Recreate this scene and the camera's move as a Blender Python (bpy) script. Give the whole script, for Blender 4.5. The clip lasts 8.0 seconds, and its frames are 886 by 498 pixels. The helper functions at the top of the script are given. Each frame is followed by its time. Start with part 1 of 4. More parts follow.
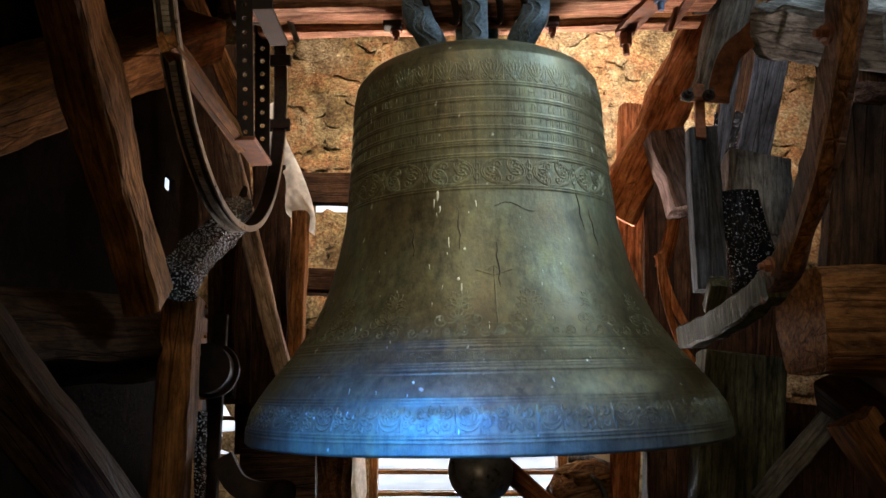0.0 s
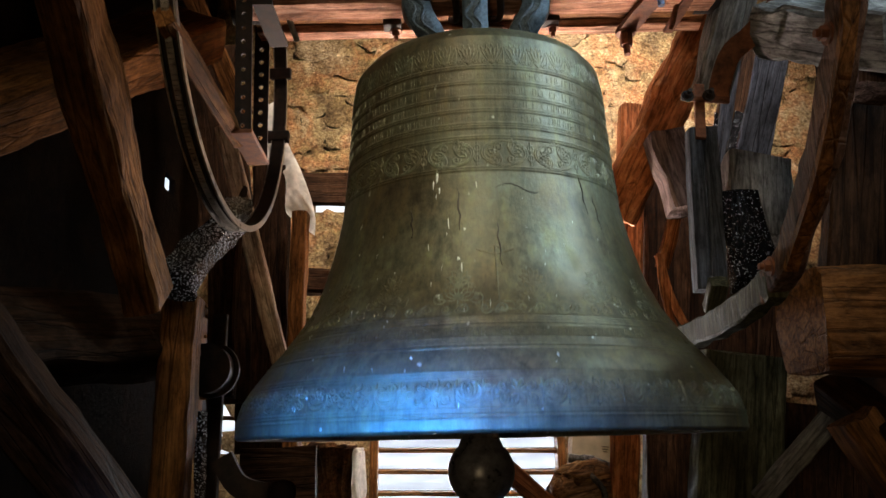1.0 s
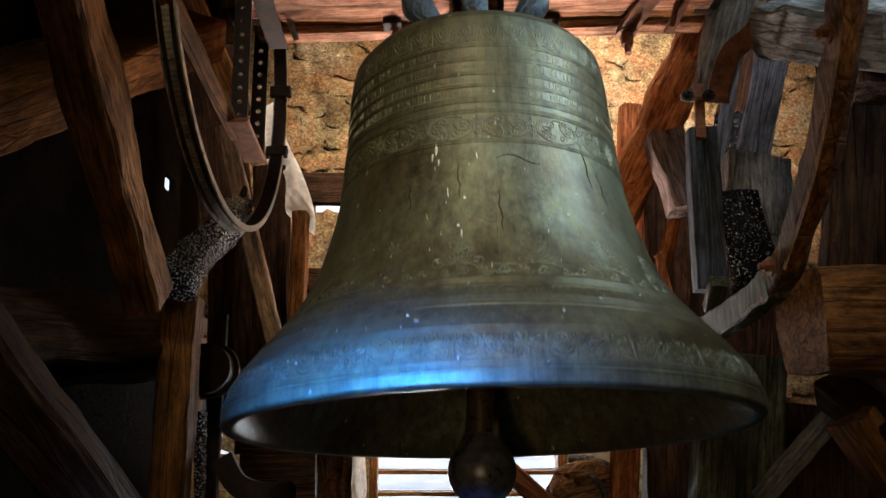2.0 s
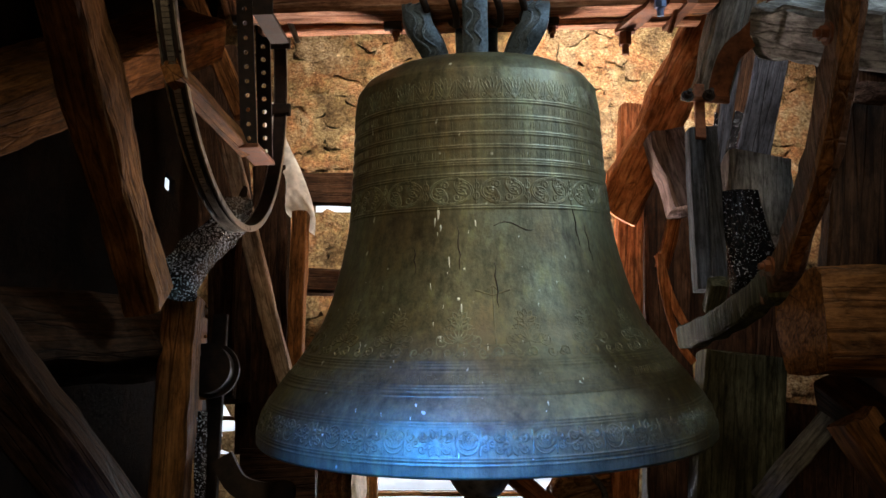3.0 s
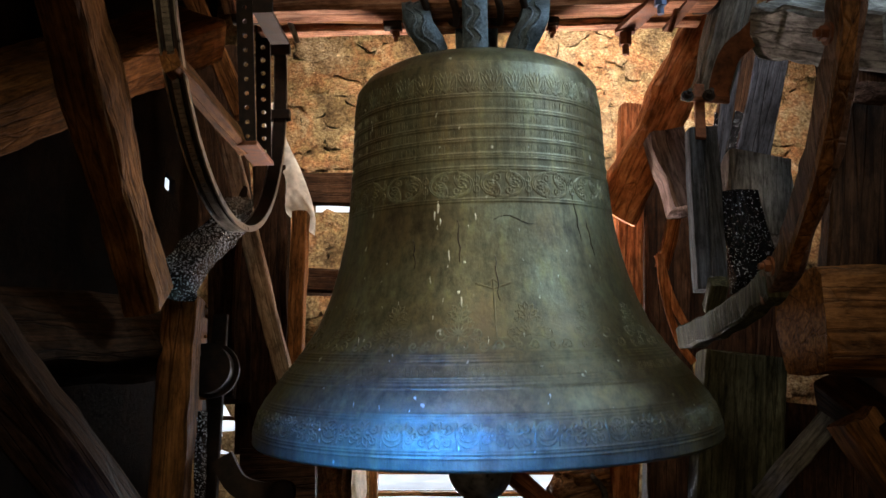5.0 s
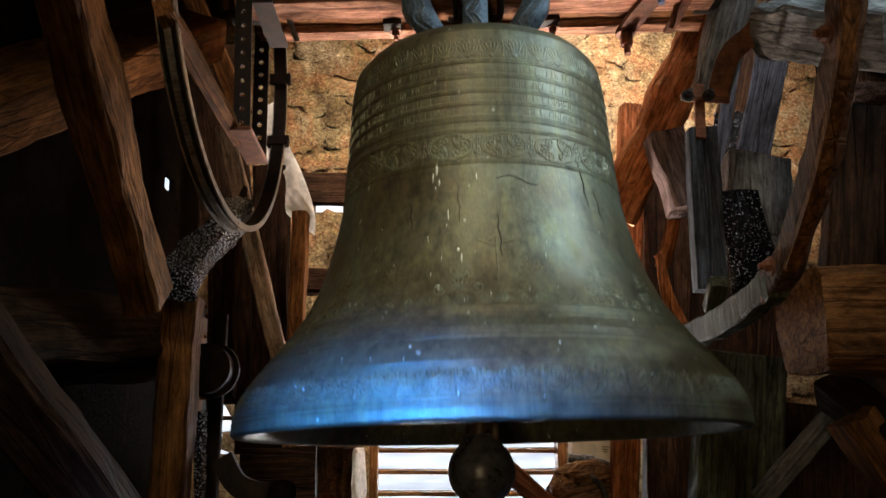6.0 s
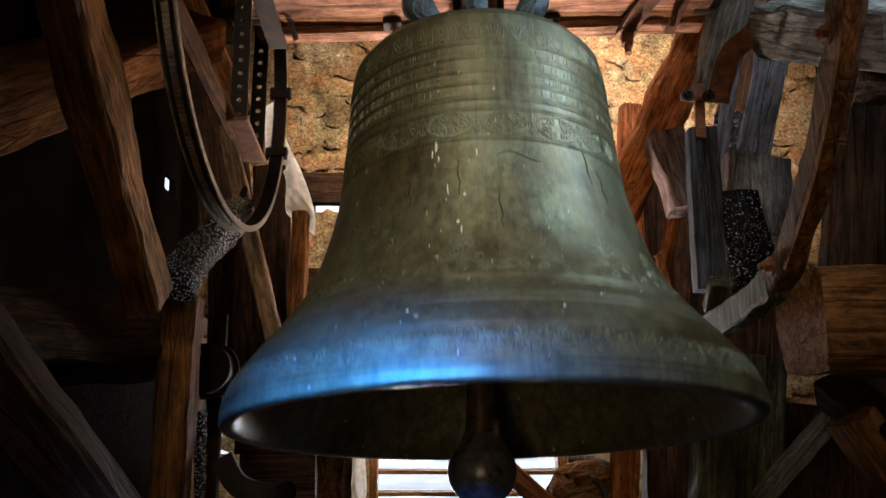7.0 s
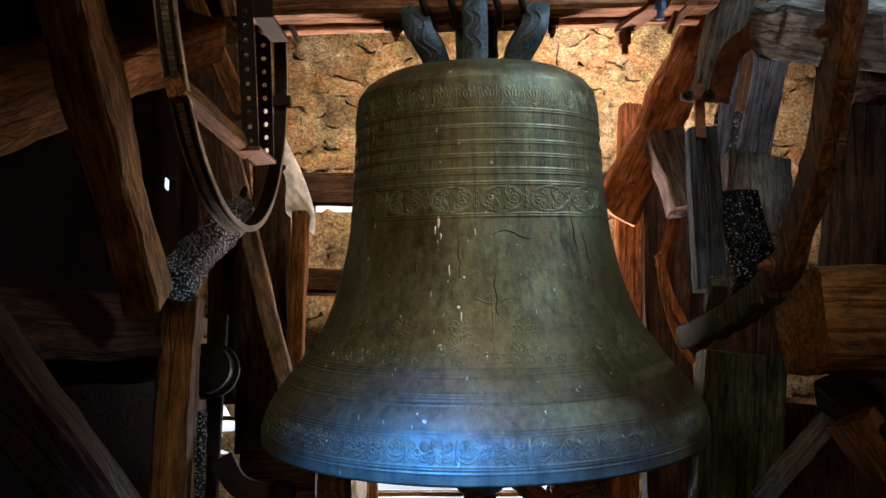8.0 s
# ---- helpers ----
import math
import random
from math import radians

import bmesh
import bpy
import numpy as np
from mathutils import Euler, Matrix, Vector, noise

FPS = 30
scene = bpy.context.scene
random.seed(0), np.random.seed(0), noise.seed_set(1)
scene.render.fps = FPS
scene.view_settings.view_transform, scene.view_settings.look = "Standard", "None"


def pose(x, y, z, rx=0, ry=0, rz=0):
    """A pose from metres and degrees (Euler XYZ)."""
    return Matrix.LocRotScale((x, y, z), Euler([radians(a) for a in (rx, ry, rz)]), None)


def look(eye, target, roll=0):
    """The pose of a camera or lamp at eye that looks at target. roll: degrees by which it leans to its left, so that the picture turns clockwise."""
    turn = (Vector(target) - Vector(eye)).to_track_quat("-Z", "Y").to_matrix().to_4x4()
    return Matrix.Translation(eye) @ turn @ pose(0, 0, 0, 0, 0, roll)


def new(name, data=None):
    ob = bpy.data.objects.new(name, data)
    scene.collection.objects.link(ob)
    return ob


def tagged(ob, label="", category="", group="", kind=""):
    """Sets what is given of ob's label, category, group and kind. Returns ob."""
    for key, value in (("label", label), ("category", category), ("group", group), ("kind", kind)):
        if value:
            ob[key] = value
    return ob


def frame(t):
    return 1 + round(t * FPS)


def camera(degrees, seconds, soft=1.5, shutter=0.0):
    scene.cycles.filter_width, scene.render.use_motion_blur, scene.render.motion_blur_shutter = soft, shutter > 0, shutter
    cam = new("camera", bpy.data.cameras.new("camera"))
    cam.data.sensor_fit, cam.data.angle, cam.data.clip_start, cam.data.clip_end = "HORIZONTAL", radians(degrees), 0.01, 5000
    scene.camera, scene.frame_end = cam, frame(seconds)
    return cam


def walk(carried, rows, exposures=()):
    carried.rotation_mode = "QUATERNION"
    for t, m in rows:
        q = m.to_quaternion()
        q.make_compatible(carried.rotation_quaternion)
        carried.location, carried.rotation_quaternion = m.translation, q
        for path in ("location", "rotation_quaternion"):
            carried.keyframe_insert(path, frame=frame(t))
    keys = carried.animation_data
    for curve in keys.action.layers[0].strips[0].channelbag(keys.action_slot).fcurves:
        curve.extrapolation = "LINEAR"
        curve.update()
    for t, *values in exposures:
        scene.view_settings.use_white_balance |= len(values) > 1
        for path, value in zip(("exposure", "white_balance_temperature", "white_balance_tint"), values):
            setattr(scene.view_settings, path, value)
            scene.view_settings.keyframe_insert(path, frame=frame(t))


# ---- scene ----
from math import sin, cos, pi, sqrt

# ---- camera: it stands still, a little below the mouth of the bell ----
cam = camera(57.35, 8.0, shutter=0.5)
STAND = pose(0, 0, 1.6, 90 + 13.945, 0, 0)
walk(cam, [(0.0, STAND), (8.0, STAND)], exposures=[(0.0, 0.0), (8.0, 0.0)])

# ---- light ----
world = bpy.data.worlds.new("sky")
scene.world = world
world.use_nodes = True
wn = world.node_tree
sky = wn.nodes.new("ShaderNodeTexSky")
sky.sky_type, sky.sun_disc = "NISHITA", False
sky.sun_elevation, sky.sun_rotation = radians(38), radians(60)
wn.links.new(sky.outputs[0], wn.nodes["Background"].inputs[0])
wn.nodes["Background"].inputs[1].default_value = 0.13


def area_lamp(name, place, target, w, h, power, colour, spread):
    """An area lamp: daylight of an opening, or added fill."""
    lamp = bpy.data.lights.new(name, "AREA")
    lamp.shape, lamp.size, lamp.size_y = "RECTANGLE", w, h
    lamp.energy, lamp.color, lamp.spread = power, colour, radians(spread)
    ob = new(name, lamp)
    ob.matrix_world = look(place, target)
    return ob


sun = bpy.data.lights.new("sun", "SUN")
sun.energy, sun.angle, sun.color = 3.0, radians(0.5), (1.0, 0.93, 0.82)
sun_ob = new("sun", sun)
sun_ob.matrix_world = look((8, 12, 11), (0, 3, 2))

# a blue-lit window and a high one before the bell, the low rear louvres, and added unseen fill lamps
area_lamp("daylight_blue_window", (-1.1, -0.2, 2.4), (-0.1, 1.7, 1.26), 0.7, 0.4, 52, (0.024, 0.24, 1.0), 26)
area_lamp("daylight_high_window", (1.95, -0.1, 3.7), (0.62, 2.05, 2.35), 0.5, 0.6, 1.9, (0.68, 0.88, 1.0), 42)
area_lamp("daylight_east_window", (1.95, 1.4, 3.75), (0.45, 2.05, 2.45), 0.4, 0.5, 4.0, (0.62, 0.84, 1.0), 44)
area_lamp("daylight_front_hatch", (-0.35, -0.6, 4.74), (-0.05, 1.9, 2.25), 0.5, 0.5, 5.4, (1.0, 0.92, 0.68), 45)
# added fill from behind the viewer; no doorway is built there
area_lamp("fill_front_low", (-0.6, -2.1, 1.3), (0.35, 2.4, 2.25), 0.4, 0.6, 1.7, (1.0, 0.74, 0.4), 38)
# added lamp inside the room, brightens the headstock from below
area_lamp("fill_louvre_head", (0.2, 4.1, 1.8), (0.2, 2.4, 3.0), 0.8, 0.12, 44, (1.0, 0.84, 0.74), 80)
# two added lamps under the closed ceiling brighten the rear wall
area_lamp("fill_rear_wall_right", (0.9, 2.75, 4.74), (0.78, 4.1, 3.3), 0.7, 0.4, 82, (1.0, 0.9, 0.84), 84)
area_lamp("fill_rear_wall_left", (-0.2, 2.6, 4.74), (-0.45, 4.2, 2.9), 0.4, 0.3, 17, (1.0, 0.88, 0.74), 60)
area_lamp("daylight_louvre", (0.12, 4.9, 1.5), (0.12, 2.2, 1.75), 1.5, 1.2, 45, (0.9, 0.95, 1.0), 70)
area_lamp("daylight_side_louvre", (-1.15, 4.9, 1.75), (-1.1, 2.2, 1.75), 0.5, 1.4, 8, (1.0, 0.95, 0.95), 180)


# ---- materials ----
def material(name):
    m = bpy.data.materials.new(name)
    m.use_nodes = True
    t = m.node_tree
    return m, t, t.nodes["Principled BSDF"]


def node(t, kind, **values):
    n = t.nodes.new(kind)
    for key, value in values.items():
        n.inputs[key.replace("_", " ")].default_value = value
    return n


def ramp(t, source, stops):
    r = t.nodes.new("ShaderNodeValToRGB")
    while len(r.color_ramp.elements) < len(stops):
        r.color_ramp.elements.new(0.5)
    for e, (p, c) in zip(r.color_ramp.elements, stops):
        e.position, e.color = p, (*c, 1) if len(c) == 3 else c
    t.links.new(source, r.inputs[0])
    return r


def coords(t, scale, kind="Object"):
    tc = t.nodes.new("ShaderNodeTexCoord")
    mp = t.nodes.new("ShaderNodeMapping")
    mp.inputs["Scale"].default_value = scale
    t.links.new(tc.outputs[kind], mp.inputs[0])
    info = t.nodes.new("ShaderNodeObjectInfo")
    off = t.nodes.new("ShaderNodeVectorMath")
    off.operation = "MULTIPLY_ADD"
    off.inputs[1].default_value = (1, 1, 1)
    spread = t.nodes.new("ShaderNodeVectorMath")
    spread.operation = "SCALE"
    spread.inputs[0].default_value = (17, 31, 23)
    t.links.new(info.outputs["Random"], spread.inputs["Scale"])
    t.links.new(mp.outputs[0], off.inputs[0])
    t.links.new(spread.outputs[0], off.inputs[2])
    return off.outputs[0]


def mixed(t, fac, a, b, mode="MIX"):
    m = t.nodes.new("ShaderNodeMix")
    m.data_type, m.blend_type = "RGBA", mode
    for socket, value in ((m.inputs[0], fac), (m.inputs[6], a), (m.inputs[7], b)):
        if isinstance(value, bpy.types.NodeSocket):
            t.links.new(value, socket)
        elif isinstance(value, (int, float)):
            socket.default_value = value
        else:
            socket.default_value = (*value, 1)
    return m.outputs[2]


def bump(t, b, height, strength, distance):
    n = t.nodes.new("ShaderNodeBump")
    n.inputs["Strength"].default_value, n.inputs["Distance"].default_value = strength, distance
    t.links.new(height, n.inputs["Height"])
    t.links.new(n.outputs[0], b.inputs["Normal"])


def old_wood(name, dark, mid, light, rough=0.75, grain=1.0, pitch_glint=0.0, cracks=0.5):
    """Hewn oak: long grain, drying cracks, blotches of dirt."""
    m, t, b = material(name)
    v = coords(t, (26, 26, 1.6))
    fibre = node(t, "ShaderNodeTexNoise", Scale=2.2, Detail=9.0, Roughness=0.68, Distortion=0.5)
    t.links.new(v, fibre.inputs["Vector"])
    blot = node(t, "ShaderNodeTexNoise", Scale=5.5, Detail=5.0, Roughness=0.6)
    t.links.new(coords(t, (1, 1, 0.7)), blot.inputs["Vector"])
    c = ramp(t, fibre.outputs[0], [(0.3, dark), (0.5, mid), (0.72, light)])
    d = ramp(t, blot.outputs[0], [(0.34, (0.22, 0.19, 0.17)), (0.6, (1, 1, 1)), (0.75, (1.25, 1.2, 1.15))])
    col = mixed(t, 0.75, c.outputs[0], d.outputs[0], "MULTIPLY")
    crack = node(t, "ShaderNodeTexVoronoi", Scale=1.0)
    crack.feature = "DISTANCE_TO_EDGE"
    t.links.new(coords(t, (22, 22, 1.1)), crack.inputs["Vector"])
    slit = ramp(t, crack.outputs["Distance"], [(0.0, (0.12, 0.1, 0.09)), (0.045, (1, 1, 1))])
    col = mixed(t, cracks, col, slit.outputs[0], "MULTIPLY")
    pit = node(t, "ShaderNodeTexNoise", Scale=60.0, Detail=6.0, Roughness=0.75)
    t.links.new(coords(t, (1, 1, 0.3)), pit.inputs["Vector"])
    pits = ramp(t, pit.outputs[0], [(0.36, (0.35, 0.33, 0.3)), (0.52, (1, 1, 1)), (0.7, (1.3, 1.28, 1.25))])
    col = mixed(t, 0.8, col, pits.outputs[0], "MULTIPLY")
    t.links.new(col, b.inputs["Base Color"])
    b.inputs["Roughness"].default_value = rough
    b.inputs["Specular IOR Level"].default_value = 0.06
    add = t.nodes.new("ShaderNodeMath")
    add.operation = "MULTIPLY"
    t.links.new(fibre.outputs[0], add.inputs[0])
    if cracks:
        t.links.new(slit.outputs[0], add.inputs[1])
    else:
        add.inputs[1].default_value = 1.0
    if pitch_glint:
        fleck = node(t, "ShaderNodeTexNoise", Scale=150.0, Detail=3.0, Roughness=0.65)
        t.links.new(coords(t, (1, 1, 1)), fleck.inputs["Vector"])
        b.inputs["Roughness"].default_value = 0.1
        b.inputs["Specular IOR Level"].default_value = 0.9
        # glints on the tar are painted into the colour as pale flecks
        glint_mask = ramp(t, fleck.outputs[0], [(pitch_glint, (0, 0, 0)), (pitch_glint + 0.04, (1, 1, 1))])
        t.links.new(mixed(t, glint_mask.outputs[0], col, (0.85, 0.88, 0.95)), b.inputs["Base Color"])
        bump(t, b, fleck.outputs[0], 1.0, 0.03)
    else:
        bump(t, b, add.outputs[0], 0.9 * grain, 0.006)
    return m


OAK_RED = old_wood("red_oak", (0.07, 0.018, 0.006), (0.34, 0.11, 0.038), (0.64, 0.27, 0.115))
OAK_BROWN = old_wood("brown_oak", (0.045, 0.016, 0.005), (0.185, 0.072, 0.02), (0.33, 0.14, 0.045))
# near-black oak: the shade of the trestle recesses is put into its colour
OAK_DARK_SHADE = old_wood("dark_shaded_oak", (0.009, 0.004, 0.002), (0.038, 0.017, 0.008), (0.08, 0.038, 0.019))
OAK_GREY = old_wood("grey_oak", (0.06, 0.055, 0.052), (0.2, 0.185, 0.175), (0.38, 0.36, 0.34))
OAK_SLATE = old_wood("blue_grey_oak", (0.014, 0.015, 0.019), (0.055, 0.06, 0.076), (0.12, 0.13, 0.158))
OAK_PALE = old_wood("pale_oak", (0.28, 0.18, 0.125), (0.58, 0.41, 0.3), (0.78, 0.63, 0.5))
OAK_MOSS = old_wood("weathered_green_oak", (0.014, 0.014, 0.008), (0.06, 0.056, 0.032), (0.13, 0.12, 0.075))
OAK_BENT = old_wood("bent_brown_oak", (0.035, 0.018, 0.012), (0.105, 0.055, 0.036), (0.2, 0.11, 0.07), cracks=0.3)
OAK_PINK = old_wood("worn_pink_oak", (0.13, 0.055, 0.03), (0.42, 0.19, 0.11), (0.68, 0.42, 0.3))
OAK_MAUVE = old_wood("mauve_grey_oak", (0.05, 0.03, 0.026), (0.14, 0.088, 0.078), (0.28, 0.2, 0.18))
BARK = old_wood("bark_wrapping", (0.04, 0.018, 0.008), (0.24, 0.115, 0.045), (0.52, 0.3, 0.14), 0.45)
PITCH = old_wood("tarred_wood", (0.004, 0.004, 0.005), (0.012, 0.013, 0.016), (0.04, 0.042, 0.05), pitch_glint=0.57)
PITCH_DRY = old_wood("dull_tarred_wood", (0.004, 0.004, 0.005), (0.014, 0.014, 0.018), (0.045, 0.045, 0.055), pitch_glint=0.62)
OAK_ORANGE = old_wood("orange_oak", (0.16, 0.045, 0.014), (0.5, 0.17, 0.06), (0.78, 0.36, 0.16))


def metal(name, dark, light, rough, metallic, scale=14.0, relief=0.3):
    m, t, b = material(name)
    n = node(t, "ShaderNodeTexNoise", Scale=scale, Detail=8.0, Roughness=0.65)
    t.links.new(coords(t, (1, 1, 1)), n.inputs["Vector"])
    c = ramp(t, n.outputs[0], [(0.35, dark), (0.68, light)])
    t.links.new(c.outputs[0], b.inputs["Base Color"])
    r = ramp(t, n.outputs[0], [(0.3, (rough - 0.12,) * 3), (0.7, (rough + 0.15,) * 3)])
    t.links.new(r.outputs[0], b.inputs["Roughness"])
    b.inputs["Metallic"].default_value = metallic
    b.inputs["Specular IOR Level"].default_value = 0.22
    bump(t, b, n.outputs[0], relief, 0.003)
    return m


RUST = metal("rusted_iron", (0.06, 0.02, 0.01), (0.2, 0.075, 0.035), 0.62, 0.35, 30)
IRON = metal("dark_iron", (0.008, 0.005, 0.004), (0.036, 0.02, 0.014), 0.75, 0.1, 24)
STEEL = metal("worn_steel", (0.16, 0.14, 0.125), (0.45, 0.41, 0.37), 0.34, 0.85, 40)
BLUE_IRON = metal("blue_painted_iron", (0.03, 0.04, 0.08), (0.09, 0.12, 0.22), 0.45, 0.3, 30)
CANON = metal("blue_green_patina", (0.035, 0.046, 0.056), (0.12, 0.155, 0.19), 0.4, 0.35, 90, 1.0)
CLAPPER_IRON = metal("polished_iron", (0.02, 0.012, 0.007), (0.075, 0.048, 0.03), 0.3, 0.3, 26, 0.2)
BALL_IRON = metal("worn_grey_iron", (0.05, 0.047, 0.05), (0.17, 0.16, 0.17), 0.34, 0.5, 30, 0.35)


def bronze(name, tone=1.0):
    """Bell bronze under a green-brown patina, run down by rain."""
    m, t, b = material(name)
    big = node(t, "ShaderNodeTexNoise", Scale=3.2, Detail=7.0, Roughness=0.62)
    t.links.new(coords(t, (1, 1, 1)), big.inputs["Vector"])
    run = node(t, "ShaderNodeTexNoise", Scale=2.4, Detail=8.0, Roughness=0.7)
    t.links.new(coords(t, (14, 14, 0.9)), run.inputs["Vector"])
    fine = node(t, "ShaderNodeTexNoise", Scale=120.0, Detail=4.0)
    t.links.new(coords(t, (1, 1, 1)), fine.inputs["Vector"])
    k = tone
    c = ramp(t, big.outputs[0], [(0.28, (0.05 * k, 0.03 * k, 0.016 * k)), (0.42, (0.105 * k, 0.088 * k, 0.046 * k)), (0.56, (0.115 * k, 0.115 * k, 0.07 * k)), (0.72, (0.17 * k, 0.19 * k, 0.15 * k))])
    s = ramp(t, run.outputs[0], [(0.34, (0.42, 0.38, 0.33)), (0.52, (1, 1, 1)), (0.7, (1.55, 1.5, 1.15))])
    col = mixed(t, 0.8, c.outputs[0], s.outputs[0], "MULTIPLY")
    grit = node(t, "ShaderNodeTexNoise", Scale=38.0, Detail=8.0, Roughness=0.75)
    t.links.new(coords(t, (1, 1, 0.8)), grit.inputs["Vector"])
    g = ramp(t, grit.outputs[0], [(0.34, (0.45, 0.44, 0.42)), (0.52, (1, 1, 1)), (0.68, (1.35, 1.35, 1.3))])
    col = mixed(t, 0.85, col, g.outputs[0], "MULTIPLY")
    speck = node(t, "ShaderNodeTexNoise", Scale=48.0, Detail=1.0)
    t.links.new(coords(t, (1, 1, 0.55)), speck.inputs["Vector"])
    dots = ramp(t, speck.outputs[0], [(0.765, (0, 0, 0)), (0.79, (1, 1, 1))])
    col = mixed(t, dots.outputs[0], col, (0.42, 0.43, 0.36))
    t.links.new(col, b.inputs["Base Color"])
    r = ramp(t, run.outputs[0], [(0.3, (0.36,) * 3), (0.7, (0.58,) * 3)])
    t.links.new(r.outputs[0], b.inputs["Roughness"])
    b.inputs["Metallic"].default_value = 0.5
    b.inputs["Specular IOR Level"].default_value = 0.5
    h = t.nodes.new("ShaderNodeMath")
    h.operation = "ADD"
    t.links.new(fine.outputs[0], h.inputs[0])
    t.links.new(run.outputs[0], h.inputs[1])
    bump(t, b, h.outputs[0], 0.35, 0.0025)
    return m


BRONZE = bronze("bell_bronze")
BRONZE_RAISED = bronze("rubbed_bronze", 1.05)


def rough_stone(name, dark, mid, light, scale=7.0):
    m, t, b = material(name)
    n = node(t, "ShaderNodeTexNoise", Scale=scale, Detail=10.0, Roughness=0.7)
    t.links.new(coords(t, (1, 1, 1)), n.inputs["Vector"])
    place = t.nodes.new("ShaderNodeNewGeometry")
    n2 = node(t, "ShaderNodeTexNoise", Scale=scale * 7, Detail=8.0, Roughness=0.72)
    t.links.new(place.outputs["Position"], n2.inputs["Vector"])
    c = ramp(t, n.outputs[0], [(0.3, dark), (0.5, mid), (0.7, light)])
    d = ramp(t, n2.outputs[0], [(0.36, (0.3, 0.25, 0.2)), (0.5, (0.95, 0.95, 0.95)), (0.68, (1.4, 1.38, 1.3))])
    cell = node(t, "ShaderNodeTexVoronoi", Scale=scale * 1.3, Randomness=1.0)
    warp = t.nodes.new("ShaderNodeVectorMath")
    warp.operation = "MULTIPLY_ADD"
    warp.inputs[1].default_value = (0.14, 0.14, 0.14)
    t.links.new(n.outputs["Color"], warp.inputs[0])
    t.links.new(coords(t, (0.8, 1, 1.25)), warp.inputs[2])
    cell.feature = "DISTANCE_TO_EDGE"
    t.links.new(warp.outputs[0], cell.inputs["Vector"])
    gap = ramp(t, cell.outputs["Distance"], [(0.0, (0.3, 0.24, 0.18)), (0.07, (1, 1, 1))])
    patch = node(t, "ShaderNodeTexNoise", Scale=3.4, Detail=5.0, Roughness=0.6)
    t.links.new(place.outputs["Position"], patch.inputs["Vector"])
    tint = ramp(t, patch.outputs[0], [(0.36, (0.3, 0.25, 0.17)), (0.45, (0.75, 0.72, 0.52)), (0.52, (0.98, 0.66, 0.45)), (0.58, (0.95, 0.92, 0.78)), (0.68, (1.35, 1.32, 1.25))])
    lime = node(t, "ShaderNodeTexNoise", Scale=15.0, Detail=7.0, Roughness=0.7)
    t.links.new(place.outputs["Position"], lime.inputs["Vector"])
    blotch = ramp(t, lime.outputs[0], [(0.34, (0.25, 0.2, 0.15)), (0.46, (0.9, 0.88, 0.84)), (0.58, (1.0, 1.0, 1.0)), (0.66, (1.6, 1.58, 1.5))])
    info = t.nodes.new("ShaderNodeObjectInfo")
    hue = ramp(t, info.outputs["Random"], [(0.0, (0.62, 0.5, 0.38)), (0.35, (1.0, 0.9, 0.72)), (0.7, (1.1, 1.02, 0.9)), (1.0, (1.0, 0.74, 0.52))])
    col = mixed(t, 0.85, c.outputs[0], d.outputs[0], "MULTIPLY")
    col = mixed(t, 0.8, col, hue.outputs[0], "MULTIPLY")
    col = mixed(t, 0.55, col, gap.outputs[0], "MULTIPLY")
    col = mixed(t, 0.85, col, tint.outputs[0], "MULTIPLY")
    col = mixed(t, 0.85, col, blotch.outputs[0], "MULTIPLY")
    t.links.new(col, b.inputs["Base Color"])
    b.inputs["Roughness"].default_value = 0.92
    b.inputs["Specular IOR Level"].default_value = 0.08
    bump(t, b, n2.outputs[0], 1.0, 0.02)
    return m


STONE = rough_stone("rubble_stone", (0.12, 0.082, 0.05), (0.36, 0.28, 0.195), (0.62, 0.55, 0.46), 9.0)
MORTAR = rough_stone("lime_mortar", (0.11, 0.074, 0.042), (0.32, 0.245, 0.16), (0.55, 0.47, 0.37), 9.0)
PIER = rough_stone("brown_masonry", (0.03, 0.016, 0.009), (0.11, 0.055, 0.03), (0.22, 0.125, 0.07), 9.0)
# side-wall masonry: the deep shade is put into this near-black colour
MASONRY_SHADE = rough_stone("shaded_masonry", (0.006, 0.003, 0.002), (0.016, 0.009, 0.005), (0.03, 0.018, 0.01), 5.0)


def plain(name, colour, rough, scale=20.0, spread=0.25):
    m, t, b = material(name)
    n = node(t, "ShaderNodeTexNoise", Scale=scale, Detail=6.0)
    t.links.new(coords(t, (1, 1, 1)), n.inputs["Vector"])
    c = ramp(t, n.outputs[0], [(0.3, tuple(x * (1 - spread) for x in colour)), (0.7, tuple(min(1, x * (1 + spread)) for x in colour))])
    t.links.new(c.outputs[0], b.inputs["Base Color"])
    b.inputs["Roughness"].default_value = rough
    bump(t, b, n.outputs[0], 0.3, 0.002)
    return m


SLAT = plain("weathered_white_slat", (0.72, 0.72, 0.74), 0.7)
SHEET = plain("dusty_pale_sheet", (0.72, 0.67, 0.61), 0.9, 30)
DRIP = plain("dried_white_drip", (0.62, 0.63, 0.55), 0.85, 60)
CARD = plain("cream_board", (0.55, 0.47, 0.33), 0.8, 12)
INK = plain("faded_ink", (0.12, 0.09, 0.06), 0.8)


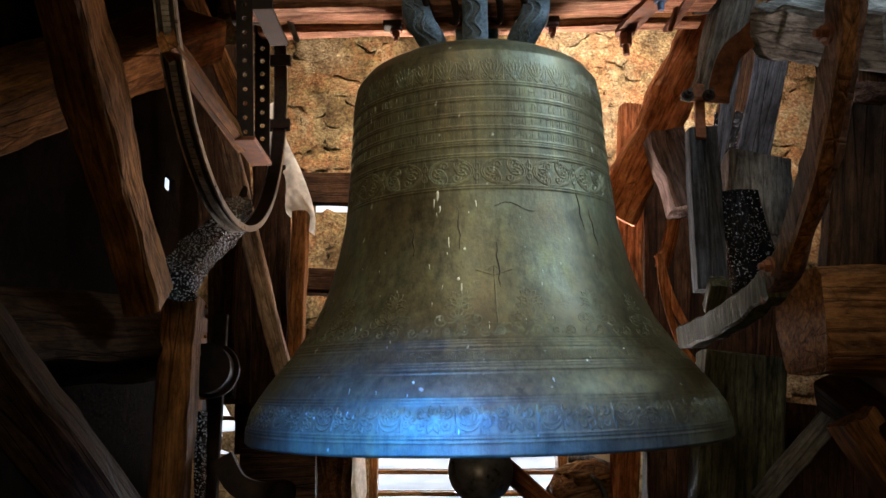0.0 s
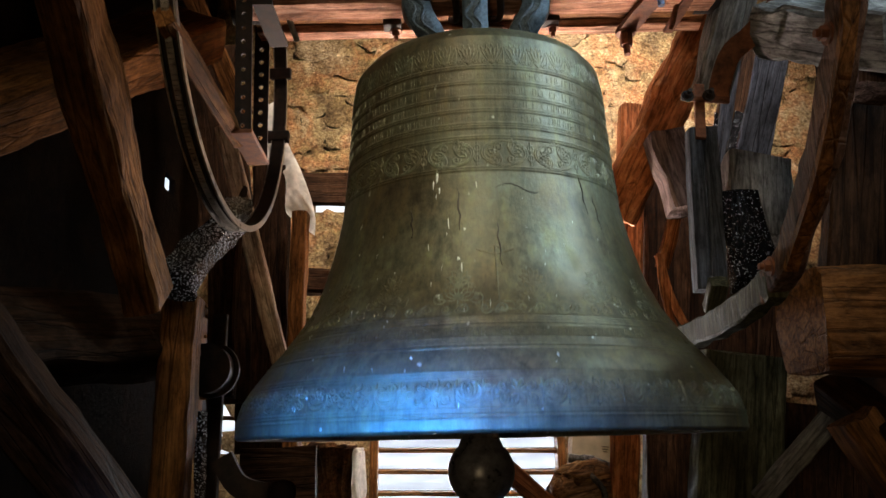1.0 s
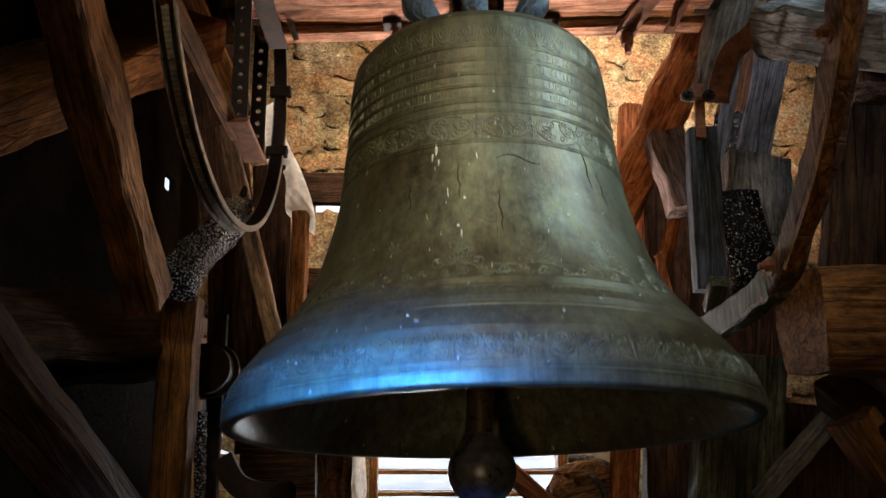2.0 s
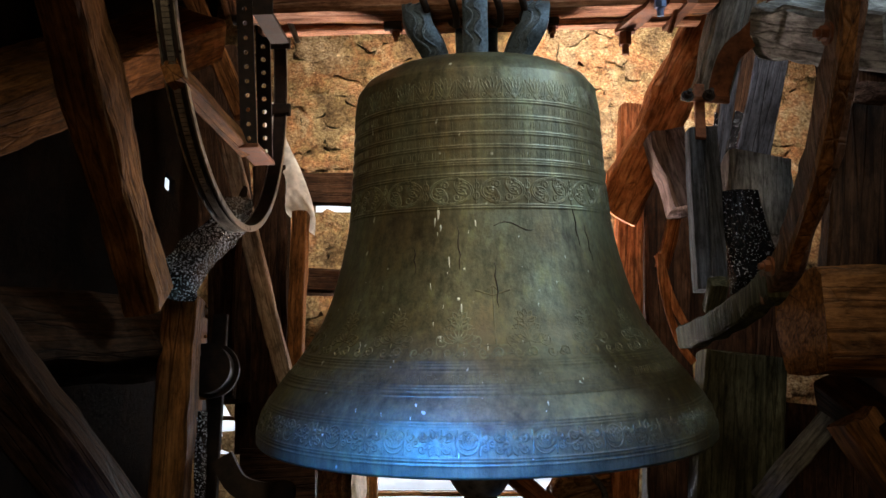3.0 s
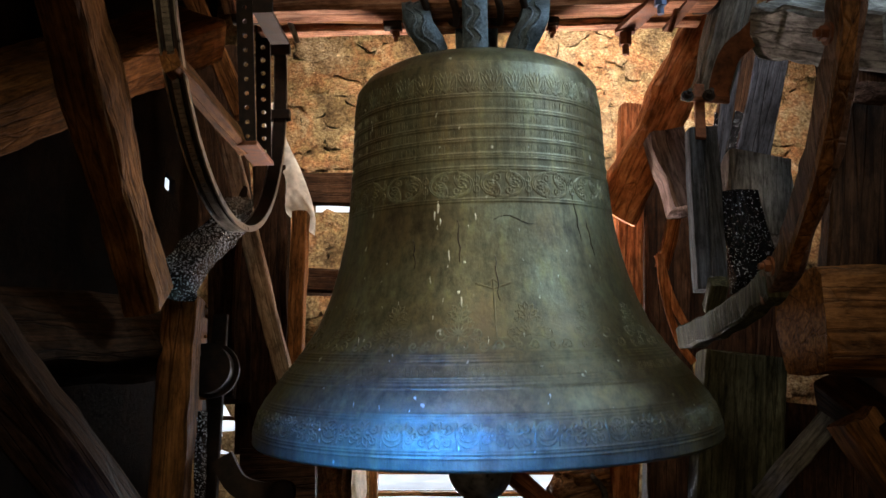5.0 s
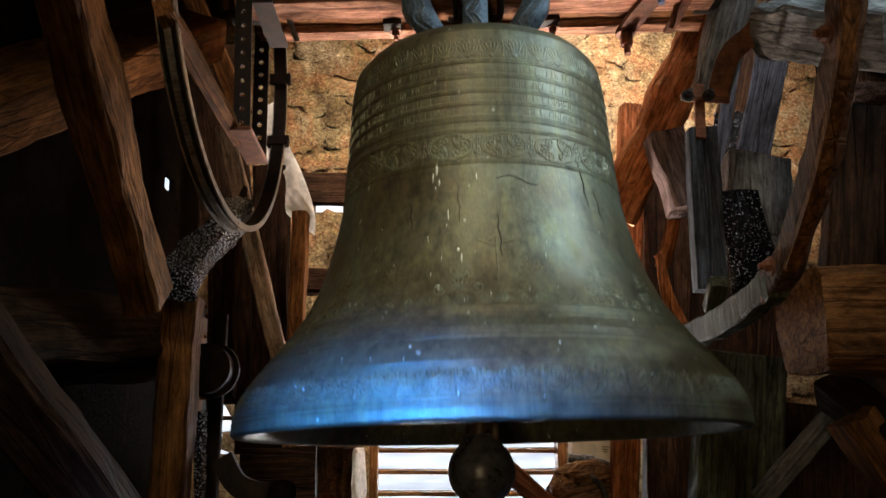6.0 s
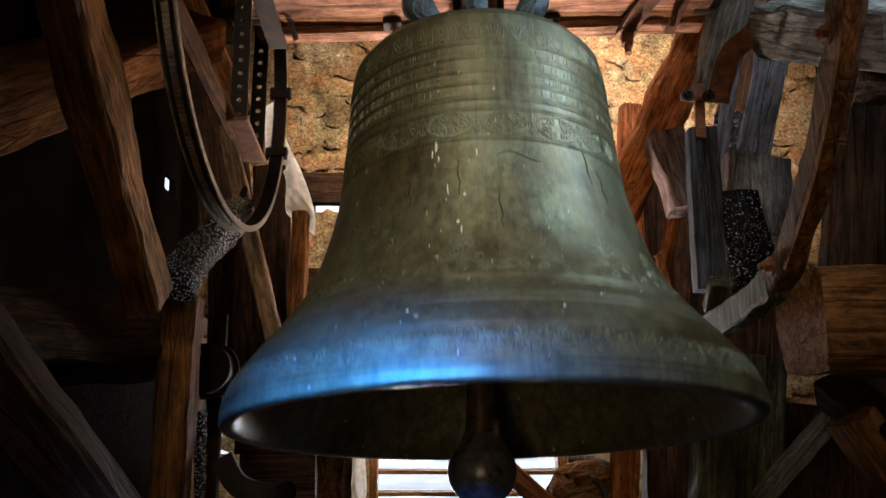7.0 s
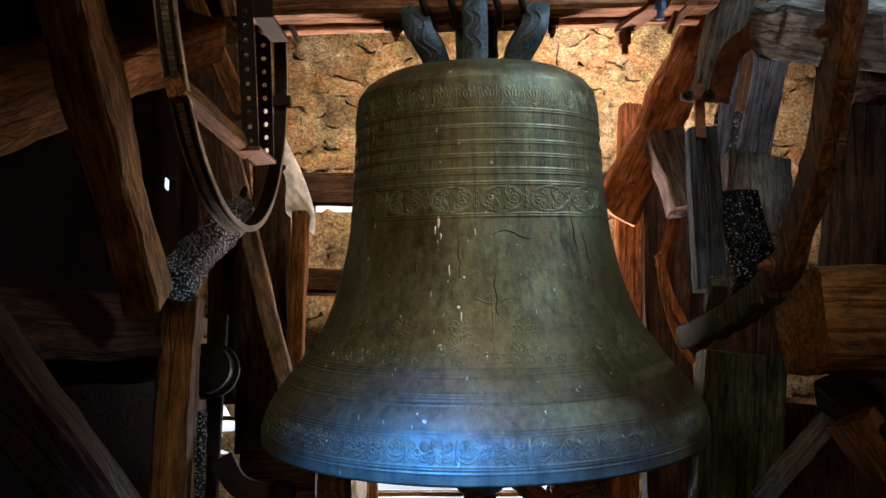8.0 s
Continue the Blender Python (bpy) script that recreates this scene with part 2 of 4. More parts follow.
# ---- mesh helpers ----
def part(name, bm, mat, parent=None, label="", smooth=False, m=None):
    """Links a bmesh as one mesh object, under a thing or a part."""
    data = bpy.data.meshes.new(name)
    bm.normal_update()
    if smooth:
        for f in bm.faces:
            f.smooth = True
    bm.to_mesh(data)
    bm.free()
    data.materials.append(mat)
    ob = new(name, data)
    if parent:
        ob.parent = parent
    if m is not None:
        ob.matrix_basis = m
    if label:
        ob["label"] = label
    return ob


def thing(name, label, category, m=None, group="", kind=""):
    ob = new(name)
    ob.empty_display_size = 0.1
    if m is not None:
        ob.matrix_basis = m
    return tagged(ob, label, category, group, kind)


def timber(w, d, length, wear=0.006, seed=0.0, steps=None, bow=0.0, taper=1.0):
    """A hewn timber along local z from 0 to length, w across x and d across y, with uneven faces and worn corners."""
    bm = bmesh.new()
    n = steps or max(4, min(40, int(length / 0.05)))
    c = min(w, d) * 0.1
    prof = []
    for sx, sy in ((1, 1), (-1, 1), (-1, -1), (1, -1)):
        a, b = (sx * (w / 2), sy * (d / 2 - c)), (sx * (w / 2 - c), sy * (d / 2))
        prof += [a, b] if sx * sy > 0 else [b, a]
    full = []
    for (ax, ay), (bx, by) in zip(prof, prof[1:] + prof[:1]):
        full += [(ax, ay), ((ax + bx) / 2, (ay + by) / 2)]
    rings = []
    for i in range(n + 1):
        f = i / n
        s = 1 + (taper - 1) * f
        ring = []
        for x, y in full:
            p = Vector((x * s, y * s, f * length))
            k = noise.noise_vector(Vector((p.x * 9 + seed, p.y * 9 - seed, p.z * 5 + seed * 3)))
            k2 = noise.noise_vector(Vector((p.x * 30 + seed, p.y * 30, p.z * 16)))
            q = Vector((p.x + k.x * wear + k2.x * wear * 0.6 + bow * sin(pi * f), p.y + k.y * wear + k2.y * wear * 0.6, p.z))
            if i in (0, n):
                q.z += k2.z * wear * 1.5
            ring.append(bm.verts.new(q))
        rings.append(ring)
    m = len(full)
    for a, b in zip(rings, rings[1:]):
        for j in range(m):
            bm.faces.new((a[j], a[(j + 1) % m], b[(j + 1) % m], b[j]))
    bm.faces.new(rings[0][::-1])
    bm.faces.new(rings[-1])
    return bm


def along(p, q, spin=0.0):
    """The pose of a timber that runs from p to q; its width lies across the line of sight, its depth away."""
    z = (Vector(q) - Vector(p)).normalized()
    y = Vector((0, 1, 0))
    y = (y - z * y.dot(z)).normalized()
    x = y.cross(z)
    return Matrix.Translation(p) @ Matrix((x, y, z)).transposed().to_4x4() @ pose(0, 0, 0, 0, 0, spin)


def beam(name, p, q, w, d, mat, parent=None, label="", wear=0.006, spin=0.0, bow=0.0, taper=1.0):
    length = (Vector(q) - Vector(p)).length
    return part(name, timber(w, d, length, wear, p[0] * 7 + q[2] * 3, None, bow, taper), mat, parent, label, m=along(p, q, spin))


def box(sx, sy, sz, bevel=0.0, at=(0, 0, 0), bm=None):
    bm = bm or bmesh.new()
    made = bmesh.ops.create_cube(bm, size=1.0, matrix=Matrix.Translation(at) @ Matrix.Diagonal((sx, sy, sz, 1)))
    if bevel:
        edges = list({e for v in made["verts"] for e in v.link_edges})
        bmesh.ops.bevel(bm, geom=edges, offset=bevel, segments=2, affect="EDGES", profile=0.6)
    return bm


def lathe(profile, steps=96):
    """Turns (radius, z) pairs about z."""
    bm = bmesh.new()
    rings = []
    for r, z in profile:
        if r < 1e-6:
            rings.append([bm.verts.new((0, 0, z))] * steps)
        else:
            rings.append([bm.verts.new((r * cos(2 * pi * j / steps), r * sin(2 * pi * j / steps), z)) for j in range(steps)])
    for a, b in zip(rings, rings[1:]):
        for j in range(steps):
            k = (j + 1) % steps
            vs = []
            for v in (a[j], b[j], b[k], a[k]):
                if v not in vs:
                    vs.append(v)
            if len(vs) > 2:
                bm.faces.new(vs)
    return bm


def tube(points, radius, sides=8, bm=None, taper=None):
    """A round bar through points."""
    bm = bm or bmesh.new()
    pts = [Vector(p) for p in points]
    rings = []
    for i, p in enumerate(pts):
        d = (pts[min(i + 1, len(pts) - 1)] - pts[max(i - 1, 0)]).normalized()
        u = d.orthogonal().normalized() if i == 0 else (u - d * u.dot(d)).normalized()
        w = d.cross(u)
        r = radius * (taper(i / (len(pts) - 1)) if taper else 1)
        rings.append([bm.verts.new(p + (u * cos(2 * pi * j / sides) + w * sin(2 * pi * j / sides)) * r) for j in range(sides)])
    for a, b in zip(rings, rings[1:]):
        for j in range(sides):
            bm.faces.new((a[j], a[(j + 1) % sides], b[(j + 1) % sides], b[j]))
    bm.faces.new(rings[0][::-1])
    bm.faces.new(rings[-1])
    return bm


def ribbon(points, side, width, thick, bm=None):
    """A flat strap through points; side: the way its width runs."""
    bm = bm or bmesh.new()
    pts, side = [Vector(p) for p in points], Vector(side).normalized()
    rings = []
    for i, p in enumerate(pts):
        d = (pts[min(i + 1, len(pts) - 1)] - pts[max(i - 1, 0)]).normalized()
        s = (side - d * side.dot(d)).normalized() * width / 2
        n = d.cross(s).normalized() * thick / 2
        rings.append([bm.verts.new(p + a * s + b * n) for a, b in ((1, 1), (-1, 1), (-1, -1), (1, -1))])
    for a, b in zip(rings, rings[1:]):
        for j in range(4):
            bm.faces.new((a[j], a[(j + 1) % 4], b[(j + 1) % 4], b[j]))
    bm.faces.new(rings[0][::-1])
    bm.faces.new(rings[-1])
    return bm


def smooth_path(points, steps=8):
    """More points on a soft curve through the given ones."""
    pts = [Vector(p) for p in points]
    ext = [pts[0] * 2 - pts[1], *pts, pts[-1] * 2 - pts[-2]]
    out = []
    for i in range(1, len(ext) - 2):
        a, b, c, d = ext[i - 1:i + 3]
        for k in range(steps):
            t = k / steps
            out.append(0.5 * (2 * b + (c - a) * t + (2 * a - 5 * b + 4 * c - d) * t * t + (3 * b - a - 3 * c + d) * t ** 3))
    return out + [pts[-1]]


def bolt(r, h, sides=6):
    bm = bmesh.new()
    bmesh.ops.create_cone(bm, cap_ends=True, segments=16, radius1=r * 1.5, radius2=r * 1.5, depth=h * 0.25, matrix=Matrix.Translation((0, 0, h * 0.12)))
    bmesh.ops.create_cone(bm, cap_ends=True, segments=sides, radius1=r, radius2=r * 0.94, depth=h * 0.75, matrix=Matrix.Translation((0, 0, h * 0.55)))
    bmesh.ops.create_cone(bm, cap_ends=True, segments=12, radius1=r * 0.55, radius2=r * 0.5, depth=h * 0.6, matrix=Matrix.Translation((0, 0, h * 1.15)))
    return bm


# ---- the belfry's shell ----
def slab(name, x0, x1, y0, y1, z0, z1, mat):
    bm = box(x1 - x0, y1 - y0, z1 - z0)
    ob = part(name, bm, mat, m=Matrix.Translation(((x0 + x1) / 2, (y0 + y1) / 2, (z0 + z1) / 2)))
    return tagged(ob, kind="structure")


def wall_with_openings(name, x0, x1, z0, z1, y, thick, holes, mat):
    """A wall in the xz plane with openings right through it."""
    xs = sorted({x0, x1, *[h[0] for h in holes], *[h[1] for h in holes]})
    zs = sorted({z0, z1, *[h[2] for h in holes], *[h[3] for h in holes]})
    bm = bmesh.new()
    for a, b in zip(xs, xs[1:]):
        for c, d in zip(zs, zs[1:]):
            if not any(h[0] <= a and b <= h[1] and h[2] <= c and d <= h[3] for h in holes):
                box(b - a, thick, d - c, at=((a + b) / 2, y + thick / 2, (c + d) / 2), bm=bm)
    bmesh.ops.remove_doubles(bm, verts=bm.verts, dist=1e-5)
    return tagged(part(name, bm, mat), kind="structure")


BACK = 4.2
LOUVRE = (-0.37, 0.62, 1.1, 1.9)
SIDE_LOUVRE = (-1.3, -1.02, 1.58, 2.33)
GAP = (3.6, 3.74, 2.79, 2.87)
SLIT = (-0.76, 0.3, 2.848, 3.03)
wall_north = wall_with_openings("wall_north", -1.3, 2.1, 0, 4.8, BACK, 0.45, [LOUVRE, SIDE_LOUVRE, SLIT], MORTAR)
tagged(wall_north, "rubble stone wall of the belfry with lime mortar", "wall")
# the side walls are coloured near black in place of the shade on them
wall_west = wall_with_openings("wall_west", -2.2, 4.65, 0, 4.8, 1.3, 0.03, [GAP], MASONRY_SHADE)
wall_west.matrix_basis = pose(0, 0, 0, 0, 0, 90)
tagged(wall_west, "masonry wall with shade put into its colour and a chink of daylight", "wall")
tagged(slab("wall_east", 2.1, 2.4, -2.2, 4.65, 0, 4.8, MASONRY_SHADE), "masonry wall with shade put into its colour", "wall")
tagged(slab("wall_south", -1.6, 2.4, -2.5, -2.2, 0, 4.8, MASONRY_SHADE), "masonry wall with shade put into its colour", "wall")
tagged(slab("floor", -1.6, 2.4, -2.5, 4.65, -0.2, 0, OAK_DARK_SHADE), "dark plank floor", "floor")
tagged(slab("ceiling", -1.6, 2.4, -2.5, 4.65, 4.8, 5.0, OAK_DARK_SHADE), "dark boarded ceiling", "ceiling")


def louvre(name, hole, pitch, label):
    x0, x1, z0, z1 = hole
    ob = thing(name, label, "louvre window", kind="structure")
    for x in (x0 + 0.02, x1 - 0.02):
        beam("window_frame", (x, BACK + 0.06, z0), (x, BACK + 0.06, z1), 0.04, 0.1, OAK_BROWN, ob, wear=0.003)
    n = int((z1 - z0 - 0.08) / pitch) + 1
    for i in range(n):
        z = z0 + 0.076 + i * pitch
        bm = timber(0.02, 0.09, x1 - x0 - 0.08, 0.0025, i * 3.1, 14)
        part("slat", bm, OAK_BROWN, ob, m=Matrix.Translation((x0 + 0.04, BACK + 0.1, z)) @ pose(0, 0, 0, 0, 90, 0) @ pose(0, 0, 0, 0, 0, 6))
    return ob


louvre("window_1", LOUVRE, 0.106, "louvre window with brown wooden slats against daylight")
louvre("window_2", SIDE_LOUVRE, 0.106, "narrow louvre window with brown slats against daylight")

glow, gt, gb = material("bright_haze")
gb.inputs["Base Color"].default_value = (0.8, 0.85, 0.9, 1)
haze = node(gt, "ShaderNodeTexNoise", Scale=3.0, Detail=6.0, Roughness=0.65)
gt.links.new(coords(gt, (0.5, 1, 4.0)), haze.inputs["Vector"])
hz = ramp(gt, haze.outputs[0], [(0.36, (0.42, 0.47, 0.56)), (0.52, (0.72, 0.79, 0.9)), (0.62, (1.0, 1.0, 1.0))])
gt.links.new(hz.outputs[0], gb.inputs["Emission Color"])
gb.inputs["Emission Strength"].default_value = 1.15
backdrop = part("backdrop", box(9, 0.05, 8), glow, m=Matrix.Translation((0, 8.5, 2.5)))
tagged(backdrop, "bright hazy sky outside the louvres", "sky", kind="structure")

# ---- timber trestles that carry the bell ----
def to_floor(p, q):
    """The point where the line from p through q meets the floor."""
    p, q = Vector(p), Vector(q)
    return tuple(p + (q - p) * (p.z / (p.z - q.z)))


trestle_a = thing("bell_trestle", "old oak bell trestle with hewn posts and diagonal braces", "trestle", group="bell trestles")
beam("brace", (-0.798, 1.500, 2.582), (-0.813, 2.200, 2.007), 0.098, 0.13, OAK_BROWN, trestle_a, "orange-brown hewn brace", 0.012)
beam("crossbeam", (-1.284, 1.950, 2.435), (-1.007, 2.980, 3.240), 0.262, 0.18, OAK_BROWN, trestle_a, "", 0.012)
beam("post", (-0.811, 2.500, 2.058), to_floor((-0.811, 2.500, 2.058), (-0.808, 2.500, 1.462)), 0.104, 0.1, OAK_BROWN, trestle_a, "", 0.007)
beam("strut", (-0.782, 2.300, 2.063), (-0.741, 2.800, 2.440), 0.103, 0.09, PITCH, trestle_a, "dark tarred strut with glints painted as pale flecks", 0.02)
beam("strut", (-0.875, 3.020, 2.852), (-0.595, 3.180, 1.795), 0.069, 0.06, OAK_PALE, trestle_a, "pale worn plank strut", 0.008)
beam("brace", (-1.022, 1.700, 1.875), to_floor((-1.022, 1.700, 1.875), (-0.749, 1.900, 1.449)), 0.137, 0.14, OAK_DARK_SHADE, trestle_a, "", 0.012)
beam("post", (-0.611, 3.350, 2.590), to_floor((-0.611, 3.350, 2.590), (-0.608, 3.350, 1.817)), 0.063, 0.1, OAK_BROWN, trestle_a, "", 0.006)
beam("post", (-0.779, 3.500, 2.844), to_floor((-0.779, 3.500, 2.844), (-0.722, 3.500, 1.367)), 0.156, 0.12, OAK_DARK_SHADE, trestle_a, "", 0.008)
beam("post", (-0.828, 3.000, 2.410), (-0.808, 3.000, 1.784), 0.095, 0.08, OAK_DARK_SHADE, trestle_a, "", 0.008)
beam("post", (-0.921, 3.300, 2.014), to_floor((-0.921, 3.300, 2.014), (-0.908, 3.300, 1.418)), 0.052, 0.06, OAK_DARK_SHADE, trestle_a, "", 0.006)
beam("post", (-0.758, 2.600, 1.719), to_floor((-0.758, 2.600, 1.719), (-0.750, 2.600, 1.457)), 0.022, 0.05, PITCH, trestle_a, "thin tarred post with glints painted as pale flecks", 0.008)
beam("crossbeam", (-1.122, 1.900, 1.854), (-0.918, 2.700, 1.961), 0.215, 0.2, OAK_DARK_SHADE, trestle_a, "", 0.012)
beam("crossbeam", (-0.651, 3.600, 2.338), (-0.164, 3.600, 2.333), 0.119, 0.1, OAK_DARK_SHADE, trestle_a, "", 0.008)
beam("crossbeam", (-0.862, 3.750, 2.831), (0.923, 3.750, 2.831), 0.156, 0.05, OAK_DARK_SHADE, trestle_a, "", 0.006)
beam("post", (-1.176, 3.750, 3.563), (-1.024, 3.750, 2.576), 0.264, 0.06, OAK_DARK_SHADE, trestle_a, "", 0.012)
beam("board", (-0.796, 3.300, 1.507), (-0.497, 3.300, 1.518), 0.202, 0.03, OAK_DARK_SHADE, trestle_a, "", 0.005)
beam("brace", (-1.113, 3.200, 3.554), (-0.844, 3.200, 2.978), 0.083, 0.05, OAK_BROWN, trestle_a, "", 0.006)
# two near-black boards added to fill gaps that lie in shade
beam("board", (-0.927, 3.420, 2.490), (-0.892, 3.420, 1.787), 0.182, 0.03, OAK_DARK_SHADE, trestle_a, "", 0.006)
beam("board", (-0.765, 3.460, 1.966), (-0.740, 3.460, 1.593), 0.244, 0.03, OAK_DARK_SHADE, trestle_a, "", 0.006)

# a near-black plug on the pale strut stands for its shaded hole
part("knot_hole", lathe([(0.0, -0.004), (0.018, -0.004), (0.02, 0.0), (0.0, 0.004)], 20), IRON, trestle_a, "dark plug put in place of a shaded hole", m=Matrix.Translation((-0.772, 2.985, 2.557)) @ pose(0, 0, 0, 90, 12, 0) @ Matrix.Diagonal((0.75, 1.9, 1, 1)))

trestle_b = thing("bell_trestle", "old oak bell trestle with rough posts, boards and braces", "trestle", group="bell trestles")
beam("brace", (1.042, 2.850, 3.254), (0.660, 3.020, 2.476), 0.156, 0.16, OAK_ORANGE, trestle_b, "bright red-brown brace with gnawed surface", 0.026)
beam("post", (0.813, 3.250, 3.033), to_floor((0.813, 3.250, 3.033), (0.732, 3.250, 1.944)), 0.103, 0.1, OAK_RED, trestle_b, "", 0.007)
beam("post", (0.974, 3.400, 2.729), to_floor((0.974, 3.400, 2.729), (0.936, 3.400, 1.960)), 0.196, 0.1, OAK_DARK_SHADE, trestle_b, "", 0.007)
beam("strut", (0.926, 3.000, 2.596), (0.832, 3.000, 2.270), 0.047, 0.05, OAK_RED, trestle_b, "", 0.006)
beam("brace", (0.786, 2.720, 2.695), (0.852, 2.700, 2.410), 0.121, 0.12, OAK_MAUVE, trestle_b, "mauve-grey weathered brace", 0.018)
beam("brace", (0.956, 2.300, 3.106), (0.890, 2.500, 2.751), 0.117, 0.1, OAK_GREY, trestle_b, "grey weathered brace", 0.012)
# near-black backing board put where the gap is only shade
beam("board", (1.425, 3.420, 3.413), (1.281, 3.420, 2.826), 0.207, 0.03, OAK_DARK_SHADE, trestle_b, "", 0.004)
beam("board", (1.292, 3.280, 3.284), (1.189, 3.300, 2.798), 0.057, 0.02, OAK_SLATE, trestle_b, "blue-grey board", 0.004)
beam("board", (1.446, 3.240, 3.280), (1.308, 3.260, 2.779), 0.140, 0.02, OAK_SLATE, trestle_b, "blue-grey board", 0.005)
beam("drip", (1.162, 3.200, 2.991), (1.132, 3.200, 2.800), 0.018, 0.01, PITCH_DRY, trestle_b, "tar run with painted pale glints", 0.006)
beam("drip", (1.260, 3.200, 2.991), (1.195, 3.200, 2.762), 0.037, 0.01, PITCH_DRY, trestle_b, "tar run with painted pale glints", 0.006)
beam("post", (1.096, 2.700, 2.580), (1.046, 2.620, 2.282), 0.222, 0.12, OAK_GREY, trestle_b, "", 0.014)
beam("post", (0.972, 2.580, 2.417), (0.998, 2.540, 2.121), 0.144, 0.09, PITCH_DRY, trestle_b, "tarred timber end with glints painted as pale flecks", 0.02)
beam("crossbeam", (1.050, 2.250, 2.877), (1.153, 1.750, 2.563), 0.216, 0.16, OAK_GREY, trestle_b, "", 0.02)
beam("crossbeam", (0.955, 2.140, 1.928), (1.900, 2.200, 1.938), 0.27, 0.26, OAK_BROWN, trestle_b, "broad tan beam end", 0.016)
beam("brace", (1.111, 2.350, 1.768), (1.214, 2.100, 1.582), 0.096, 0.12, OAK_DARK_SHADE, trestle_b, "", 0.01)
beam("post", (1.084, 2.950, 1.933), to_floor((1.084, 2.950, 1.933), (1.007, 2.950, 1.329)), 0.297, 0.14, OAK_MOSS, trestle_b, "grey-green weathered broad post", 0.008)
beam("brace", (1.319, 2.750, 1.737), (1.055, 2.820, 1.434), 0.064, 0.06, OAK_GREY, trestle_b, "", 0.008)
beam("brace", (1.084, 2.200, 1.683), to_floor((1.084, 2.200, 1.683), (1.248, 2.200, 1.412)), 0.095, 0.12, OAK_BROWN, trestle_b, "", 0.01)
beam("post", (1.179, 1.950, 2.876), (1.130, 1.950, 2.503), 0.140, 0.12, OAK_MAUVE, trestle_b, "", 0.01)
beam("post", (1.188, 2.100, 2.589), (1.115, 2.120, 2.050), 0.197, 0.06, OAK_DARK_SHADE, trestle_b, "", 0.008)
# three near-black boards added where the recesses lie in shade
beam("board", (1.247, 3.480, 2.390), (1.204, 3.480, 1.968), 0.340, 0.03, OAK_DARK_SHADE, trestle_b, "", 0.006)
beam("board", (1.750, 3.700, 1.784), to_floor((1.750, 3.700, 1.784), (1.686, 3.700, 1.237)), 0.506, 0.03, OAK_DARK_SHADE, trestle_b, "", 0.005)
beam("board", (1.450, 3.300, 2.265), (1.408, 3.300, 1.949), 0.261, 0.03, OAK_DARK_SHADE, trestle_b, "", 0.006)
beam("board", (0.838, 3.400, 1.527), (1.044, 3.400, 1.527), 0.293, 0.03, OAK_BROWN, trestle_b, "", 0.005)

# ---- the swinging bell ----
PIVOT = Matrix.Translation((0, 2.361, 2.987)) @ pose(0, 0, 0, 0, -1.176, 0) @ pose(0, 0, 0, 0, 0, -0.574)
bell = thing("bell", "large green-brown bronze church bell swinging from a wooden headstock", "bell", PIVOT)
CX = 0.1  # the bell hangs a little off the middle of its axle
OUTER = [(0.0, 0.2), (0.2, 0.215), (0.3, 0.235), (0.352, 0.265), (0.378, 0.3), (0.386, 0.36), (0.391, 0.45), (0.397, 0.55), (0.402, 0.62), (0.41, 0.7), (0.425, 0.78),
         (0.445, 0.86), (0.47, 0.94), (0.505, 1.02), (0.552, 1.09), (0.602, 1.15), (0.645, 1.2), (0.682, 1.26), (0.698, 1.31), (0.7, 1.345)]
HS, RS = [h for r, h in OUTER], [r for r, h in OUTER]


def skin(h):
    """The radius of the bell's outside at h below the axle."""
    return float(np.interp(h, HS, RS))


def bell_profile():
    hs = [h for h in HS if h < 0.3] + list(np.arange(0.3, 1.345, 0.002))
    mould = []
    for c, n, size in ((0.398, 2, 2.2), (0.443, 2, 1.8), (0.487, 2, 1.8), (0.524, 2, 1.8), (0.568, 3, 2.0), (0.602, 2, 2.6), (0.69, 2, 2.8), (1.098, 3, 2.6), (1.114, 1, 2.0), (1.152, 3, 2.2), (1.169, 1, 3.0), (1.228, 2, 2.6), (1.238, 1, 1.6), (1.307, 2, 2.6), (1.319, 1, 2.0)):
        mould += [(c + (k - (n - 1) / 2) * 0.0065, size) for k in range(n)]
    out = []
    for h in hs:
        r = sum(skin(h + d) for d in (-0.02, -0.01, 0, 0.01, 0.02)) / 5 if 0.32 < h < 1.32 else skin(h)
        for c, size in mould:
            r += 0.001 * size * math.exp(-((h - c) / 0.0019) ** 2)
        out.append((r, -h))
    out += [(0.7, -1.345), (0.694, -1.352), (0.672, -1.352), (0.66, -1.345), (0.645, -1.3), (0.585, -1.2), (0.51, -1.1), (0.455, -1.0), (0.41, -0.9), (0.365, -0.7), (0.35, -0.5), (0.335, -0.35), (0.29, -0.29), (0.15, -0.27), (0.0, -0.268)]
    return out


AXIS = Matrix.Translation((CX, 0, 0))
bell_body = part("bell_body", lathe(bell_profile(), 160), BRONZE, bell, smooth=True, m=AXIS)



def on_skin(a, h, out=0.0):
    """A point on the bell's outside: a metres round from the front at that height, h below the axle."""
    r = skin(h)
    slope = (skin(h + 0.01) - skin(h - 0.01)) / 0.02
    k = 1 / sqrt(1 + slope * slope)
    t = a / r - pi / 2
    rr = r + out * k
    return Vector((rr * cos(t), rr * sin(t), -h + out * k * slope))


def scroll(cx, ch, size, turns=1.4, start=0.0, hand=1, n=16):
    """A volute as points (across, down)."""
    return [(cx + hand * size * (1 - 0.82 * i / n) * cos(start + 2 * pi * turns * i / n), ch + size * (1 - 0.82 * i / n) * sin(start + 2 * pi * turns * i / n)) for i in range(n + 1)]


